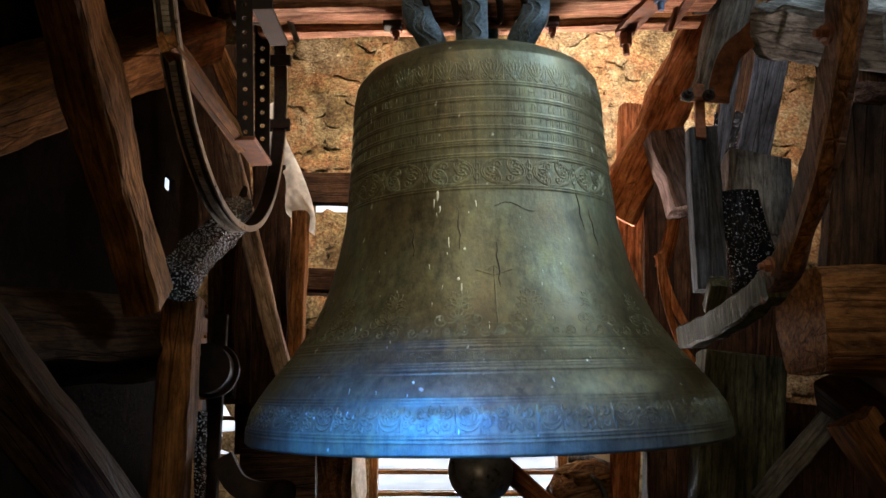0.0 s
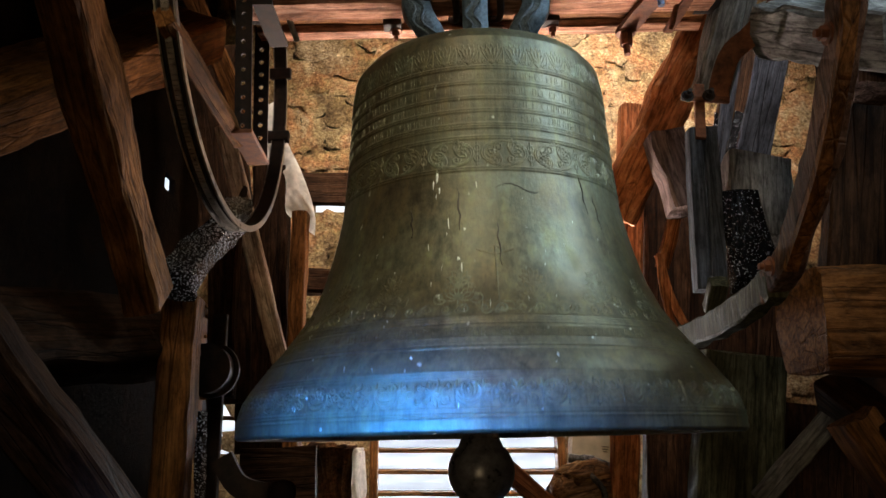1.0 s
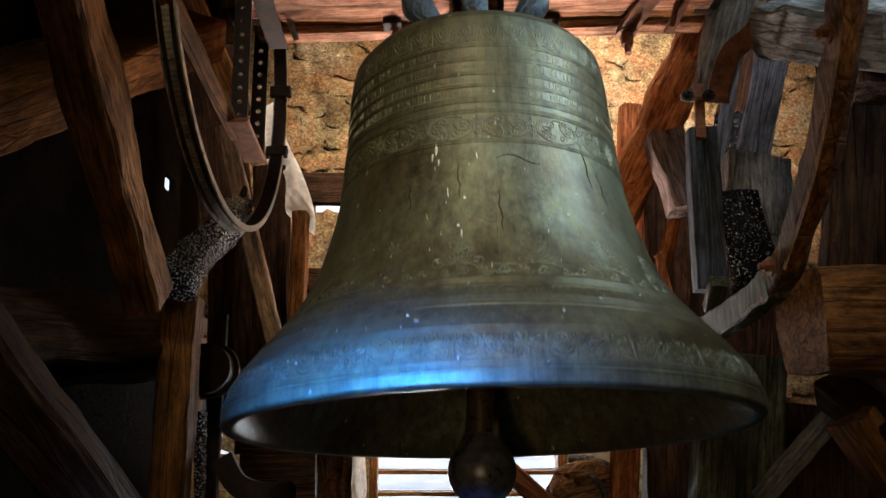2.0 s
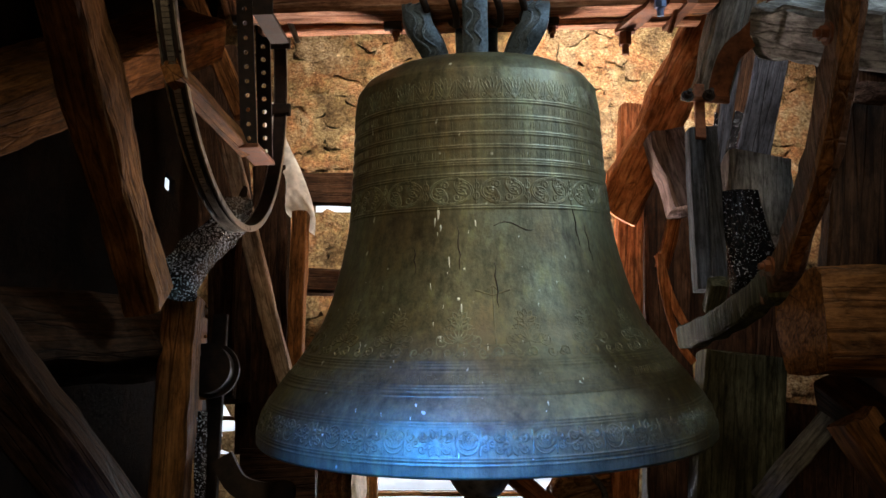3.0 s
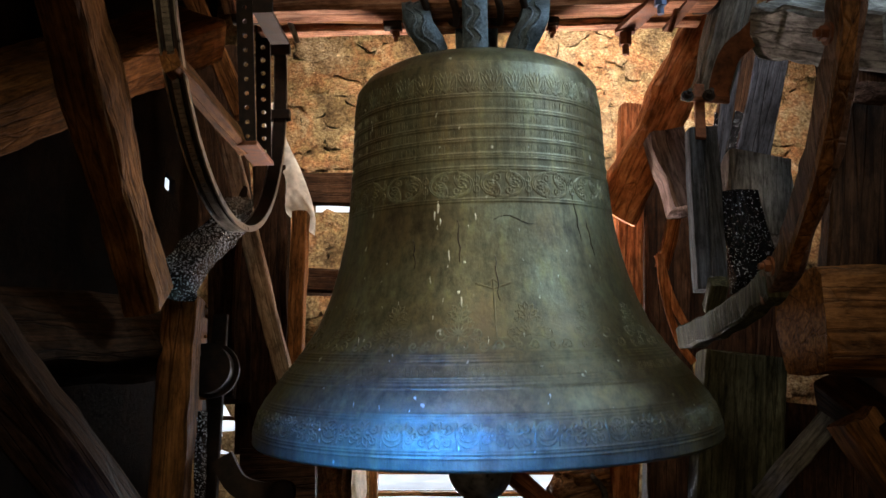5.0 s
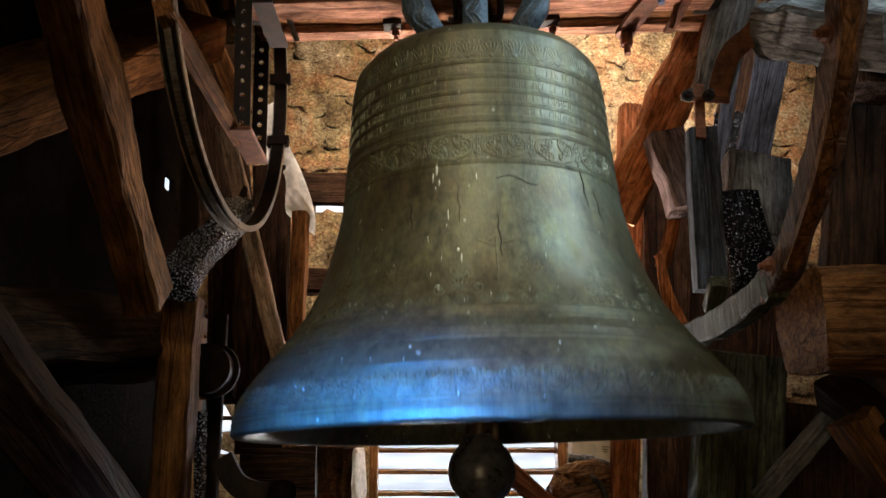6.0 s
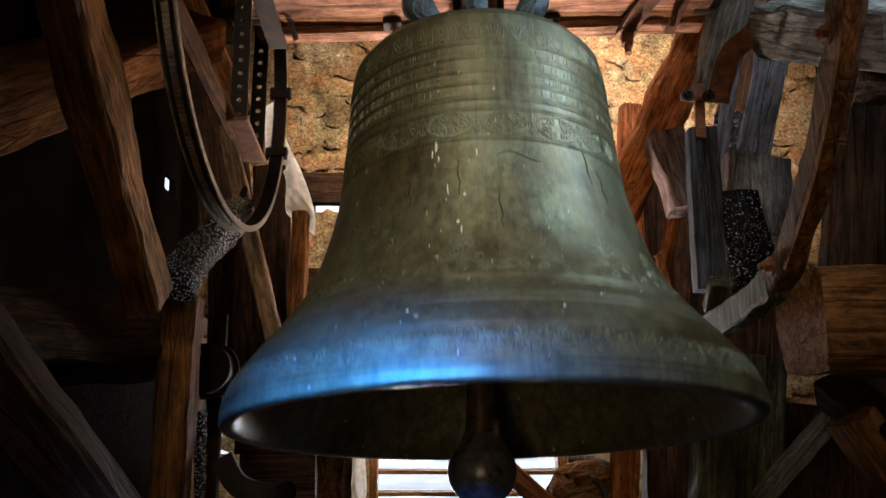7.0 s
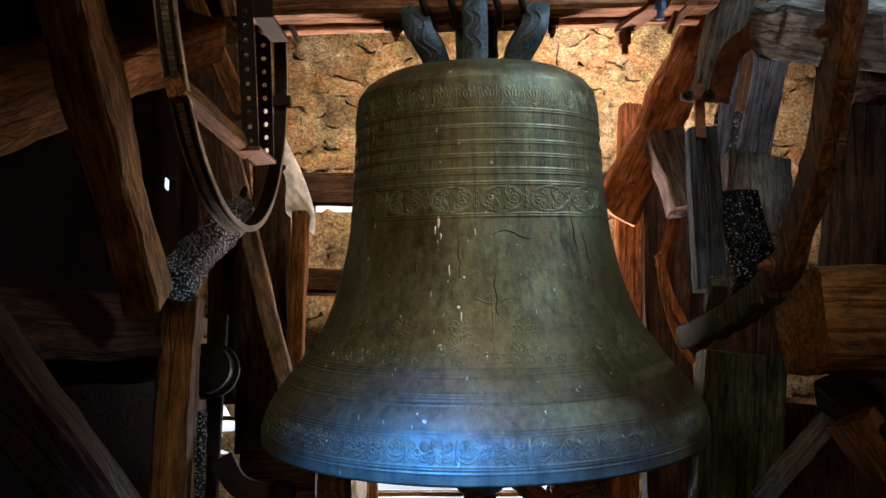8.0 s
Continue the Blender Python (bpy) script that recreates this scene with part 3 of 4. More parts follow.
def relief(lines, thick, centre_h, cell=0.0017):
    """A cast patch on the bell about the front: its lines stand out with soft flanks, its ground lies just under the skin."""
    segs = np.array([(*a, *b) for line in lines for a, b in zip(line, line[1:])])
    edge = 3 * thick
    u0, u1 = segs[:, 0::2].min() - edge, segs[:, 0::2].max() + edge
    v0, v1 = segs[:, 1::2].min() - edge, segs[:, 1::2].max() + edge
    us, vs = np.linspace(u0, u1, int((u1 - u0) / cell) + 2), np.linspace(v0, v1, int((v1 - v0) / cell) + 2)
    gu, gv = np.meshgrid(us, vs)
    near = np.full(gu.shape, 9.0)
    for ax, ay, bx, by in segs:
        dx, dy = bx - ax, by - ay
        f = np.clip(((gu - ax) * dx + (gv - ay) * dy) / max(dx * dx + dy * dy, 1e-12), 0, 1)
        near = np.minimum(near, np.hypot(gu - ax - f * dx, gv - ay - f * dy))
    rise = -0.0012 + (0.0012 + 0.75 * thick) * np.exp(-(near / (0.95 * thick)) ** 2)
    bm = bmesh.new()
    grid = [[bm.verts.new(on_skin(u, centre_h + v, float(h))) for u, h in zip(us, row)] for v, row in zip(vs, rise)]
    for a, b in zip(grid, grid[1:]):
        for k in range(len(us) - 1):
            bm.faces.new((a[k], b[k], b[k + 1], a[k + 1]))
    return bm


def ellipse(cx, cy, a, b, n=18):
    return [(cx + a * cos(2 * pi * i / n), cy + b * sin(2 * pi * i / n)) for i in range(n + 1)]


def leaf(cx, cy, ang, length, width):
    pts = []
    for i in range(9):
        f = i / 8
        u, v = length * (1 - abs(2 * f - 1)), width * sin(2 * pi * f) * 0.5
        pts.append((cx + u * cos(ang) - v * sin(ang), cy + u * sin(ang) + v * cos(ang)))
    return pts


def ring_of(name, bm, count, offset=0.0, parent=None, label=""):
    """The same raised ornament all round the bell."""
    first = part(name, bm, BRONZE_RAISED, parent, label, smooth=True)
    for i in range(count):
        ob = first if i == 0 else new(name, first.data)
        ob.parent = parent
        ob.matrix_basis = pose(0, 0, 0, 0, 0, offset + 360 * i / count)


# upper frieze of medallions
def fan(cx, cy, ang, size, n=5, open_=1.0):
    return [leaf(cx, cy, ang + (k / (n - 1) - 0.5) * 2 * open_, size, size * 0.42) for k in range(n)]


M = [ellipse(0, 0, 0.055, 0.033), ellipse(0, 0, 0.061, 0.037)] + fan(-0.012, 0.006, 2.7, 0.034, 5, 0.9) + fan(0.012, -0.006, -0.45, 0.034, 5, 0.9) + [scroll(0.016, 0.017, 0.012, 1.2), scroll(-0.016, -0.017, 0.012, 1.2, 3.1)]
M += [[(0.069, -0.033), (0.069, 0.033)], ellipse(0.0695, -0.014, 0.007, 0.01, 8), ellipse(0.0695, 0.014, 0.007, 0.01, 8)]
ring_of("medallion", relief(M, 0.0026, 0.647), 18, 7, bell_body, "raised scroll medallion")
# lower frieze
M = [leaf(0, 0, k * pi / 4 + 0.39, 0.03, 0.013) for k in range(8)] + [scroll(-0.03, -0.013, 0.012, 1.2, 0.4), scroll(0.03, -0.013, 0.012, 1.2, 0.4, -1), scroll(-0.03, 0.013, 0.012, 1.2, -0.4), scroll(0.03, 0.013, 0.012, 1.2, -0.4, -1)]
M += fan(0.078, 0.014, -1.57, 0.034, 5, 0.8) + [ellipse(0.078, 0, 0.026, 0.025), [(0.05, -0.026), (0.05, 0.026)], [(0.106, -0.026), (0.106, 0.026)], scroll(0.118, 0.01, 0.009), scroll(0.118, -0.01, 0.009, 1.2, 2.0), scroll(0.133, 0.0, 0.01, 1.1, 1.0)]
ring_of("medallion", relief(M, 0.0024, 1.27), 24, 3, bell_body, "raised flower and shell panel")
# palmettes on the shoulder
M = [leaf(0, 0.032, -1.57 + a, 0.062, 0.011) for a in (-0.5, -0.25, 0.0, 0.25, 0.5)] + [scroll(-0.021, 0.022, 0.009, 1.1), scroll(0.021, 0.022, 0.009, 1.1, 0, -1), [(0.03, 0.03), (0.031, -0.015)]]
ring_of("palmette", relief(M, 0.0018, 0.358), 38, 4, bell_body, "raised palmette")
# acanthus sprays above the lower mouldings, with a running scroll under them
M = [scroll(-0.045, 0.012, 0.018, 1.3, 0.4), scroll(0.045, 0.012, 0.018, 1.3, 0.4, -1), [(0, 0.03), (0, -0.05)]]
for y, size, n in ((0.015, 0.05, 7), (-0.015, 0.036, 5), (-0.035, 0.03, 5)):
    M += fan(0, y, -1.57, size, n, 1.35)
ring_of("acanthus", relief(M, 0.002, 1.03, 0.0014), 18, 11, bell_body, "raised acanthus spray")
M = [scroll(-0.02, 0, 0.014, 1.2, 0.2), scroll(0.02, 0, 0.014, 1.2, 3.3), leaf(0, 0.004, 0, 0.014, 0.01)]
ring_of("scroll", relief(M, 0.0028, 1.073), 38, 0, bell_body)
# a raised cross with a stepped foot on the waist
M = [[(0, -0.06), (0, 0.09)], [(-0.045, -0.05), (-0.02, -0.042), (0, -0.035), (0.02, -0.042), (0.045, -0.05)], [(-0.012, -0.052), (0, -0.062), (0.012, -0.052)], [(-0.03, 0.09), (0.03, 0.09)], [(-0.05, 0.11), (0.05, 0.11)], scroll(-0.045, 0.095, 0.012), scroll(0.045, 0.095, 0.012, 1.4, 0, -1)]
part("raised_cross", relief(M, 0.0024, 0.965), BRONZE_RAISED, bell_body, "raised cross on a scrolled foot", smooth=True, m=pose(0, 0, 0, 0, 0, 1.5))


def inscription(h, size, seed, gap):
    """A row of worn raised marks round the bell, too worn to read."""
    rnd = random.Random(seed)
    bm = bmesh.new()
    r = skin(h)
    a = -2.6 * r
    while a < 2.6 * r:
        for k in range(rnd.randint(2, 9)):
            w = rnd.choice((0.004, 0.009, 0.011, 0.012))
            tube([on_skin(a, h - size / 2, 0.0), on_skin(a, h + size / 2, 0.0)], 0.0009, 4, bm)
            if w > 0.005:
                y = rnd.choice((-0.5, 0.0, 0.5)) * size
                tube([on_skin(a, h + y, 0.0), on_skin(a + w, h + y, 0.0)], 0.0009, 4, bm)
                if rnd.random() < 0.6:
                    tube([on_skin(a + w, h - size / 2, 0.0), on_skin(a + w, h + size / 2, 0.0)], 0.0009, 4, bm)
            a += w + 0.007
        a += gap
    return bm


for h, size, seed in ((0.421, 0.02, 1), (0.466, 0.02, 2), (0.506, 0.02, 3), (0.546, 0.019, 4), (1.132, 0.018, 5)):
    tagged(part("inscription", inscription(h, size, seed, 0.016), BRONZE, bell_body, "row of worn raised marks"), kind="stuff")

# white droppings that ran down the waist, and small chips
rnd = random.Random(12)
marks = [(-0.128, 0.715, 0.05, 0.005), (-0.138, 0.735, 0.035, 0.003), (-0.122, 0.75, 0.025, 0.003), (-0.027, 0.74, 0.025, 0.0025), (-0.06, 0.86, 0.008, 0.005), (-0.077, 0.94, 0.012, 0.006), (-0.1, 0.85, 0.05, 0.002),
         (-0.07, 0.97, 0.04, 0.003), (0.19, 0.9, 0.01, 0.003), (-0.19, 1.19, 0.006, 0.0045), (0.13, 1.19, 0.008, 0.003), (0.34, 1.12, 0.006, 0.004), (-0.46, 1.268, 0.006, 0.004)]
for i in range(40):
    marks.append((rnd.uniform(-0.4, 0.3), rnd.uniform(0.75, 1.25), rnd.uniform(0.002, 0.026), rnd.uniform(0.0006, 0.0014)))
for i, (a, h, ln, w) in enumerate(marks):
    pts = [on_skin(a + rnd.uniform(-0.0015, 0.0015), h - ln / 2 + ln * k / 3, -0.45 * w) for k in range(4)]
    part("drip", tube(pts, w, 5, None, lambda f: 0.35 + 0.65 * sin(pi * min(1, f + 0.25))), DRIP, bell_body, smooth=True)

# dark cracks in the patina
for a, h, ln, bend in ((0.262, 0.735, 0.13, 0.02), (0.31, 0.79, 0.1, 0.02), (-0.075, 0.8, 0.12, 0.004), (0.02, 0.9, 0.12, 0.006), (-0.2, 0.83, 0.08, 0.004)):
    pts = [on_skin(a + bend * k / 6 + 0.003 * sin(k * 2.1 + a * 9), h - ln / 2 + ln * k / 6, 0.0003) for k in range(7)]
    part("crack", tube(pts, 0.0021, 5, None, lambda f: 0.3 + 0.7 * sin(pi * f)), IRON, bell_body, smooth=True)
pts = [on_skin(0.02 + 0.12 * k / 8, 0.745 - 0.012 * sin(k * 0.7), 0.0003) for k in range(9)]
part("crack", tube(pts, 0.0016, 5, None, lambda f: 0.3 + 0.7 * sin(pi * f)), IRON, bell_body, smooth=True)

# headstock: two timbers with a plank let in between them
headstock = new("headstock")
headstock.parent = bell
headstock["label"] = "red-brown oak headstock"
LIE = pose(0, 0, 0, 0, 90, 0) @ pose(0, 0, 0, 0, 0, 90)
part("front_timber", timber(0.117, 0.2, 1.46, 0.005, 3.0), OAK_PINK, headstock, m=Matrix.Translation((-0.61, -0.077, 0.055)) @ LIE)
part("rear_timber", timber(0.066, 0.2, 1.46, 0.005, 8.0), OAK_PINK, headstock, m=Matrix.Translation((-0.61, 0.076, 0.055)) @ LIE)
part("plank", timber(0.06, 0.18, 1.46, 0.003, 5.0), OAK_BROWN, headstock, m=Matrix.Translation((-0.61, 0.012, 0.062)) @ LIE)
for x in (-0.165, 0.345):
    part("nut_plate", box(0.058, 0.05, 0.02, 0.004), IRON, headstock, m=Matrix.Translation((x, 0.01, -0.048)))
    part("nut", bolt(0.014, 0.025), RUST, headstock, m=Matrix.Translation((x + 0.01, 0.03, -0.055)) @ pose(0, 0, 0, 180, 0, 0))
for x in (-0.63, 0.86):
    part("gudgeon", lathe([(0.0, -0.05), (0.035, -0.05), (0.035, 0.05), (0.0, 0.05)], 20), IRON, headstock, m=Matrix.Translation((x, 0, 0)) @ pose(0, 0, 0, 0, 90, 0))
part("clamp", ribbon(smooth_path([(0.69, -0.15, 0.12), (0.665, -0.15, -0.03), (0.625, -0.06, -0.058), (0.6, 0.05, -0.062)]), (1, 0.1, 0), 0.062, 0.016), RUST, headstock)
part("nut", bolt(0.022, 0.06), RUST, headstock, m=Matrix.Translation((0.598, 0.055, -0.06)) @ pose(0, 0, 0, 180, 0, 0))
part("nut", bolt(0.02, 0.05), BLUE_IRON, headstock, "blue painted nut", m=Matrix.Translation((0.662, -0.15, -0.02)) @ pose(0, 0, 0, 180, 0, 0))
part("clamp", ribbon([(0.76, -0.15, 0.1), (0.76, -0.15, -0.05), (0.745, 0.0, -0.06), (0.74, 0.07, -0.06)], (1, 0, 0), 0.03, 0.012), RUST, headstock)
part("rod", tube([(0.735, -0.07, -0.04), (0.725, -0.02, -0.1)], 0.009), RUST, headstock)
part("clamp", ribbon([(-0.55, -0.15, 0.1), (-0.55, -0.15, -0.055), (-0.55, 0.0, -0.062), (-0.55, 0.1, -0.062)], (1, 0, 0), 0.06, 0.012), IRON, headstock)
part("rod", tube([(-0.5, -0.05, -0.02), (-0.475, 0.02, -0.09)], 0.009), STEEL, headstock)

# canons: the cast loops that hold the bell to its headstock
def curls(parent, pts, out):
    """Raised wavy locks cast on the front of a canon."""
    for k in range(0, len(pts) - 5, 3):
        for off in (-0.02, 0.006):
            line = []
            for i in range(6):
                p, d = pts[k + i], (pts[min(k + i + 1, len(pts) - 1)] - pts[k + i - 1 if k + i else 0]).normalized()
                n = d.cross(Vector((1, 0, 0))).normalized()
                n = n if n.y < 0 else -n
                line.append(p + n * (out - 0.003) + Vector((off + 0.012 * sin(i * 1.25 + k), 0, 0)))
            part("curl", tube(line, 0.0045, 6, None, lambda f: 0.3 + 0.7 * sin(pi * f)), CANON, parent, smooth=True)


for side in (-1, 1):
    pts = smooth_path([(CX + side * 0.18, -0.05, -0.04), (CX + side * 0.187, -0.125, -0.055), (CX + side * 0.172, -0.165, -0.115), (CX + side * 0.133, -0.14, -0.176), (CX + side * 0.11, -0.1, -0.255)], 6)
    bm = ribbon(pts, (1, 0, 0), 0.08, 0.055)
    bmesh.ops.bevel(bm, geom=[e for e in bm.edges if len(e.link_faces) == 2 and e.calc_face_angle(0) > 0.8], offset=0.016, segments=3, affect="EDGES")
    canon = part("canon", bm, CANON, bell, "blue-green cast bronze loop", smooth=True)
    curls(canon, pts[4:], 0.031)
bm = ribbon(smooth_path([(CX - 0.005, -0.18, 0.15), (CX - 0.005, -0.185, -0.04), (CX - 0.005, -0.17, -0.16), (CX - 0.005, -0.16, -0.26)], 6), (1, 0, 0), 0.075, 0.045)
bmesh.ops.bevel(bm, geom=[e for e in bm.edges if len(e.link_faces) == 2 and e.calc_face_angle(0) > 0.8], offset=0.014, segments=3, affect="EDGES")
canon = part("canon", bm, CANON, bell, "blue-green cast bronze loop", smooth=True)
curls(canon, smooth_path([(CX - 0.005, -0.185, -0.02), (CX - 0.005, -0.18, -0.1), (CX - 0.005, -0.165, -0.2)], 8), 0.026)
for x in (CX - 0.03, CX + 0.05):
    part("canon", ribbon(smooth_path([(x, 0.06, 0.0), (x, 0.1, -0.1), (x, 0.08, -0.25)], 6), (1, 0, 0), 0.06, 0.05), CANON, bell, "blue-green cast bronze loop")
for x in (-0.06, 0.025, 0.16, 0.235):
    part("stirrup", tube(smooth_path([(x, -0.2, 0.14), (x - 0.005, -0.205, -0.01), (x + 0.012, -0.17, -0.07), (x + 0.016, -0.08, -0.08), (x, -0.02, -0.05)], 5), 0.011, 8), IRON, bell, "dark iron stirrup bar", smooth=True)


def arc(r, a0, a1, n=48):
    """Points on a circle about the axle; angles from straight down, growing towards the viewer."""
    return [(0, -r * sin(radians(a0 + (a1 - a0) * i / n)), -r * cos(radians(a0 + (a1 - a0) * i / n))) for i in range(n + 1)]


def perforated(width, thick, length, pitch, r):
    """A flat bar down from the origin with a row of round holes."""
    bm = bmesh.new()
    n = int(length / pitch)
    sides = [(1, 0), (1, 1), (0, 1), (-1, 1), (-1, 0), (-1, -1), (0, -1), (1, -1)]
    for i in range(n):
        zc = -(i + 0.5) * pitch
        layers = []
        for y in (-thick / 2, thick / 2):
            outer = [bm.verts.new((a * width / 2, y, zc + b * pitch / 2)) for a, b in sides]
            inner = [bm.verts.new((r * cos(k * pi / 4), y, zc + r * sin(k * pi / 4))) for k in range(8)]
            layers.append((outer, inner))
            for k in range(8):
                q = (outer[k], outer[(k + 1) % 8], inner[(k + 1) % 8], inner[k])
                bm.faces.new(q if y > 0 else q[::-1])
        (o0, i0), (o1, i1) = layers
        for k in range(8):
            bm.faces.new((i0[k], i0[(k + 1) % 8], i1[(k + 1) % 8], i1[k]))
            bm.faces.new((o0[(k + 1) % 8], o0[k], o1[k], o1[(k + 1) % 8]))
    bmesh.ops.remove_doubles(bm, verts=bm.verts, dist=1e-5)
    return bm


# wheel of the ringing gear, beside the headstock
wheel = new("ringing_wheel")
wheel.parent = bell
wheel.matrix_basis = Matrix.Translation((-0.67, 0, 0))
part("rim", ribbon(arc(0.69, -175, 185, 96), (1, 0, 0), 0.05, 0.006), IRON, wheel)
for dx in (-0.024, 0.024):
    part("flange", ribbon([(dx, y, z) for x, y, z in arc(0.697, -175, 185, 96)], (1, 0, 0), 0.005, 0.02), STEEL, wheel)
bm = bmesh.new()
for i in range(150):
    a = radians(-80 + 160 * i / 149)
    box(0.018, 0.011, 0.009, at=(0, 0, 0), bm=bm)
    bmesh.ops.transform(bm, matrix=pose(0, 0, 0, math.degrees(a), 0, 0) @ Matrix.Translation((0, 0, -0.702)), verts=bm.verts[-8:])
tagged(part("chain", bm, STEEL, wheel, "steel roller chain"), kind="stuff")
part("perforated_bar", perforated(0.05, 0.008, 0.572, 0.044, 0.0075), IRON, wheel, m=Matrix.Translation((0.06, -0.15, 0.12)) @ pose(0, 0, 0, 6, 0, 0))
part("perforated_bar", perforated(0.048, 0.008, 0.572, 0.044, 0.0085), IRON, wheel, m=Matrix.Translation((0.063, 0.09, 0.12)) @ pose(0, 0, 0, 3, 0, 0))
part("rail", timber(0.045, 0.06, 0.6, 0.004, 2.0), OAK_BROWN, wheel, m=along((0, -0.62, -0.36), (0.03, -0.03, -0.44)))
part("foot_plate", box(0.07, 0.24, 0.014, 0.004), RUST, wheel, m=Matrix.Translation((0.06, 0.0, -0.462)) @ pose(0, 0, 0, -4, 0, 0))
part("spoke", timber(0.045, 0.07, 0.7, 0.004, 6.0), OAK_BROWN, wheel, m=along((0, -0.05, 0.0), (0, -0.6, 0.38)))
for a in (77, 100):
    part("clamp", box(0.085, 0.045, 0.03, 0.004), IRON, wheel, m=pose(0, 0, 0, a, 0, 0) @ Matrix.Translation((0, 0, -0.695)))

# bent wooden hoop that guides the rope beside the bell; it is fixed to the trestle
hoop = thing("guide_hoop", "bent brown oak guide hoop bolted to the trestle", "hoop", Matrix.Translation((0.8, 0, 0)))


def bent_timber(points, width, depth, seed):
    """A bent, uneven timber through points of the yz plane; width across the bend, depth along x."""
    bm = bmesh.new()
    rings = []
    pts = [Vector(p) for p in smooth_path(points, 7)]
    for i, p in enumerate(pts):
        d = (pts[min(i + 1, len(pts) - 1)] - pts[max(i - 1, 0)]).normalized()
        n = Vector((1, 0, 0)).cross(d)
        ring = []
        for u, v in ((1, .8), (.8, 1), (-.8, 1), (-1, .8), (-1, -.8), (-.8, -1), (.8, -1), (1, -.8)):
            q = p + n * u * width / 2 + Vector((v * depth / 2, 0, 0))
            ring.append(bm.verts.new(q + noise.noise_vector(q * 13 + Vector((seed, 0, 0))) * 0.009 + noise.noise_vector(q * 40) * 0.003))
        rings.append(ring)
    for a, b in zip(rings, rings[1:]):
        for k in range(8):
            bm.faces.new((a[k], a[(k + 1) % 8], b[(k + 1) % 8], b[k]))
    bm.faces.new(rings[0][::-1])
    bm.faces.new(rings[-1])
    return bm


UPPER = [(0, 1.37, 2.78), (0, 1.4, 2.58), (0, 1.455, 2.43), (0, 1.53, 2.31), (0, 1.62, 2.2), (0, 1.72, 2.11), (0, 1.83, 2.025), (0, 1.96, 1.98)]
LOWER = [(0, 1.9, 1.99), (0, 2.08, 1.97), (0, 2.3, 1.955), (0, 2.5, 1.955), (0, 2.66, 1.96)]
part("felloe", bent_timber(UPPER, 0.072, 0.055, 1.0), OAK_BENT, hoop)
part("felloe", bent_timber(LOWER, 0.078, 0.05, 4.0), OAK_MOSS, hoop, "grey scarfed end piece")
part("tyre", ribbon([(-0.012, y - 0.034, z - 0.026) for x, y, z in smooth_path(UPPER[:-1], 7)], (1, 0, 0), 0.03, 0.018), OAK_BROWN, hoop, "red-brown worn outer strip")
part("wedge", timber(0.05, 0.05, 0.11, 0.01, 1.0), OAK_MOSS, hoop, m=along((-0.01, 2.36, 2.0), (-0.01, 2.25, 2.09)))
for y, z in ((1.47, 2.41), (1.86, 2.02)):
    part("bolt", bolt(0.016, 0.02), RUST, hoop, m=Matrix.Translation((-0.028, y, z)) @ pose(0, 0, 0, 0, -90, 0))

# clapper
clapper = thing("clapper", "iron clapper with a round ball hanging in the bell", "clapper")
CL_PIN, CL_LEN = 0.34, 1.107
part("stem", lathe([(0.0, 0.0), (0.026, 0.0), (0.028, -0.3), (0.033, -0.7), (0.04, -CL_LEN + 0.16), (0.05, -CL_LEN + 0.06)], 32), CLAPPER_IRON, clapper, smooth=True)
prof = [(0.044, -CL_LEN + 0.105), (0.056, -CL_LEN + 0.088)]
prof += [(0.094 * sin(radians(a)), -CL_LEN + 0.094 * cos(radians(a))) for a in range(42, 152, 6)]
part("ball", lathe(prof + [(0.0, -CL_LEN - 0.088)], 40), BALL_IRON, clapper, "worn grey iron ball", smooth=True)
part("tail", lathe([(0.05, -CL_LEN - 0.07), (0.048, -CL_LEN - 0.15), (0.036, -CL_LEN - 0.185), (0.0, -CL_LEN - 0.19)], 32), CLAPPER_IRON, clapper, smooth=True)
part("lug", box(0.022, 0.05, 0.05, 0.008), CLAPPER_IRON, clapper, m=Matrix.Translation((0.04, -0.02, -CL_LEN + 0.11)))


# ---- ringing gear and clutter round the bell ----
def flat_strap(name, points, side, width, thick, mat, label, category, parent=None):
    ob = part(name, ribbon(smooth_path(points), side, width, thick), mat, parent, label)
    return ob if parent else tagged(ob, label, category, group=category + "s" if name == "hanging_belt" else "")


flat_strap("iron_strap", [(1.047, 2.200, 2.982), (1.004, 2.200, 2.896), (0.945, 2.250, 2.835), (0.901, 2.300, 2.804), (0.886, 2.350, 2.756), (0.878, 2.400, 2.686)], (1, 0, -0.9), 0.066, 0.016, RUST, "rusty curved iron strap bolted to the trestle", "strap")

guide = thing("guide_board", "hanging grey double board below a rusty bracket", "board")
beam("plank", (0.775, 2.350, 2.561), (0.765, 2.350, 2.055), 0.042, 0.06, OAK_SLATE, guide, "", 0.003)
beam("plank", (0.821, 2.350, 2.565), (0.814, 2.350, 2.061), 0.042, 0.06, OAK_SLATE, guide, "", 0.003)
flat_strap("bracket", [(0.802, 2.340, 2.712), (0.798, 2.340, 2.636), (0.784, 2.310, 2.521)], (1, 0, 0), 0.03, 0.012, RUST, "", "", guide)
part("bolt", bolt(0.013, 0.025), IRON, guide, m=Matrix.Translation((0.749, 2.300, 2.652)) @ pose(0, 0, 0, 80, 0, 0))
part("bolt", bolt(0.013, 0.025), IRON, guide, m=Matrix.Translation((0.815, 2.300, 2.655)) @ pose(0, 0, 0, 80, 0, 0))
part("pin", tube([(0.740, 2.330, 2.665), (0.888, 2.330, 2.654)], 0.012), RUST, guide)

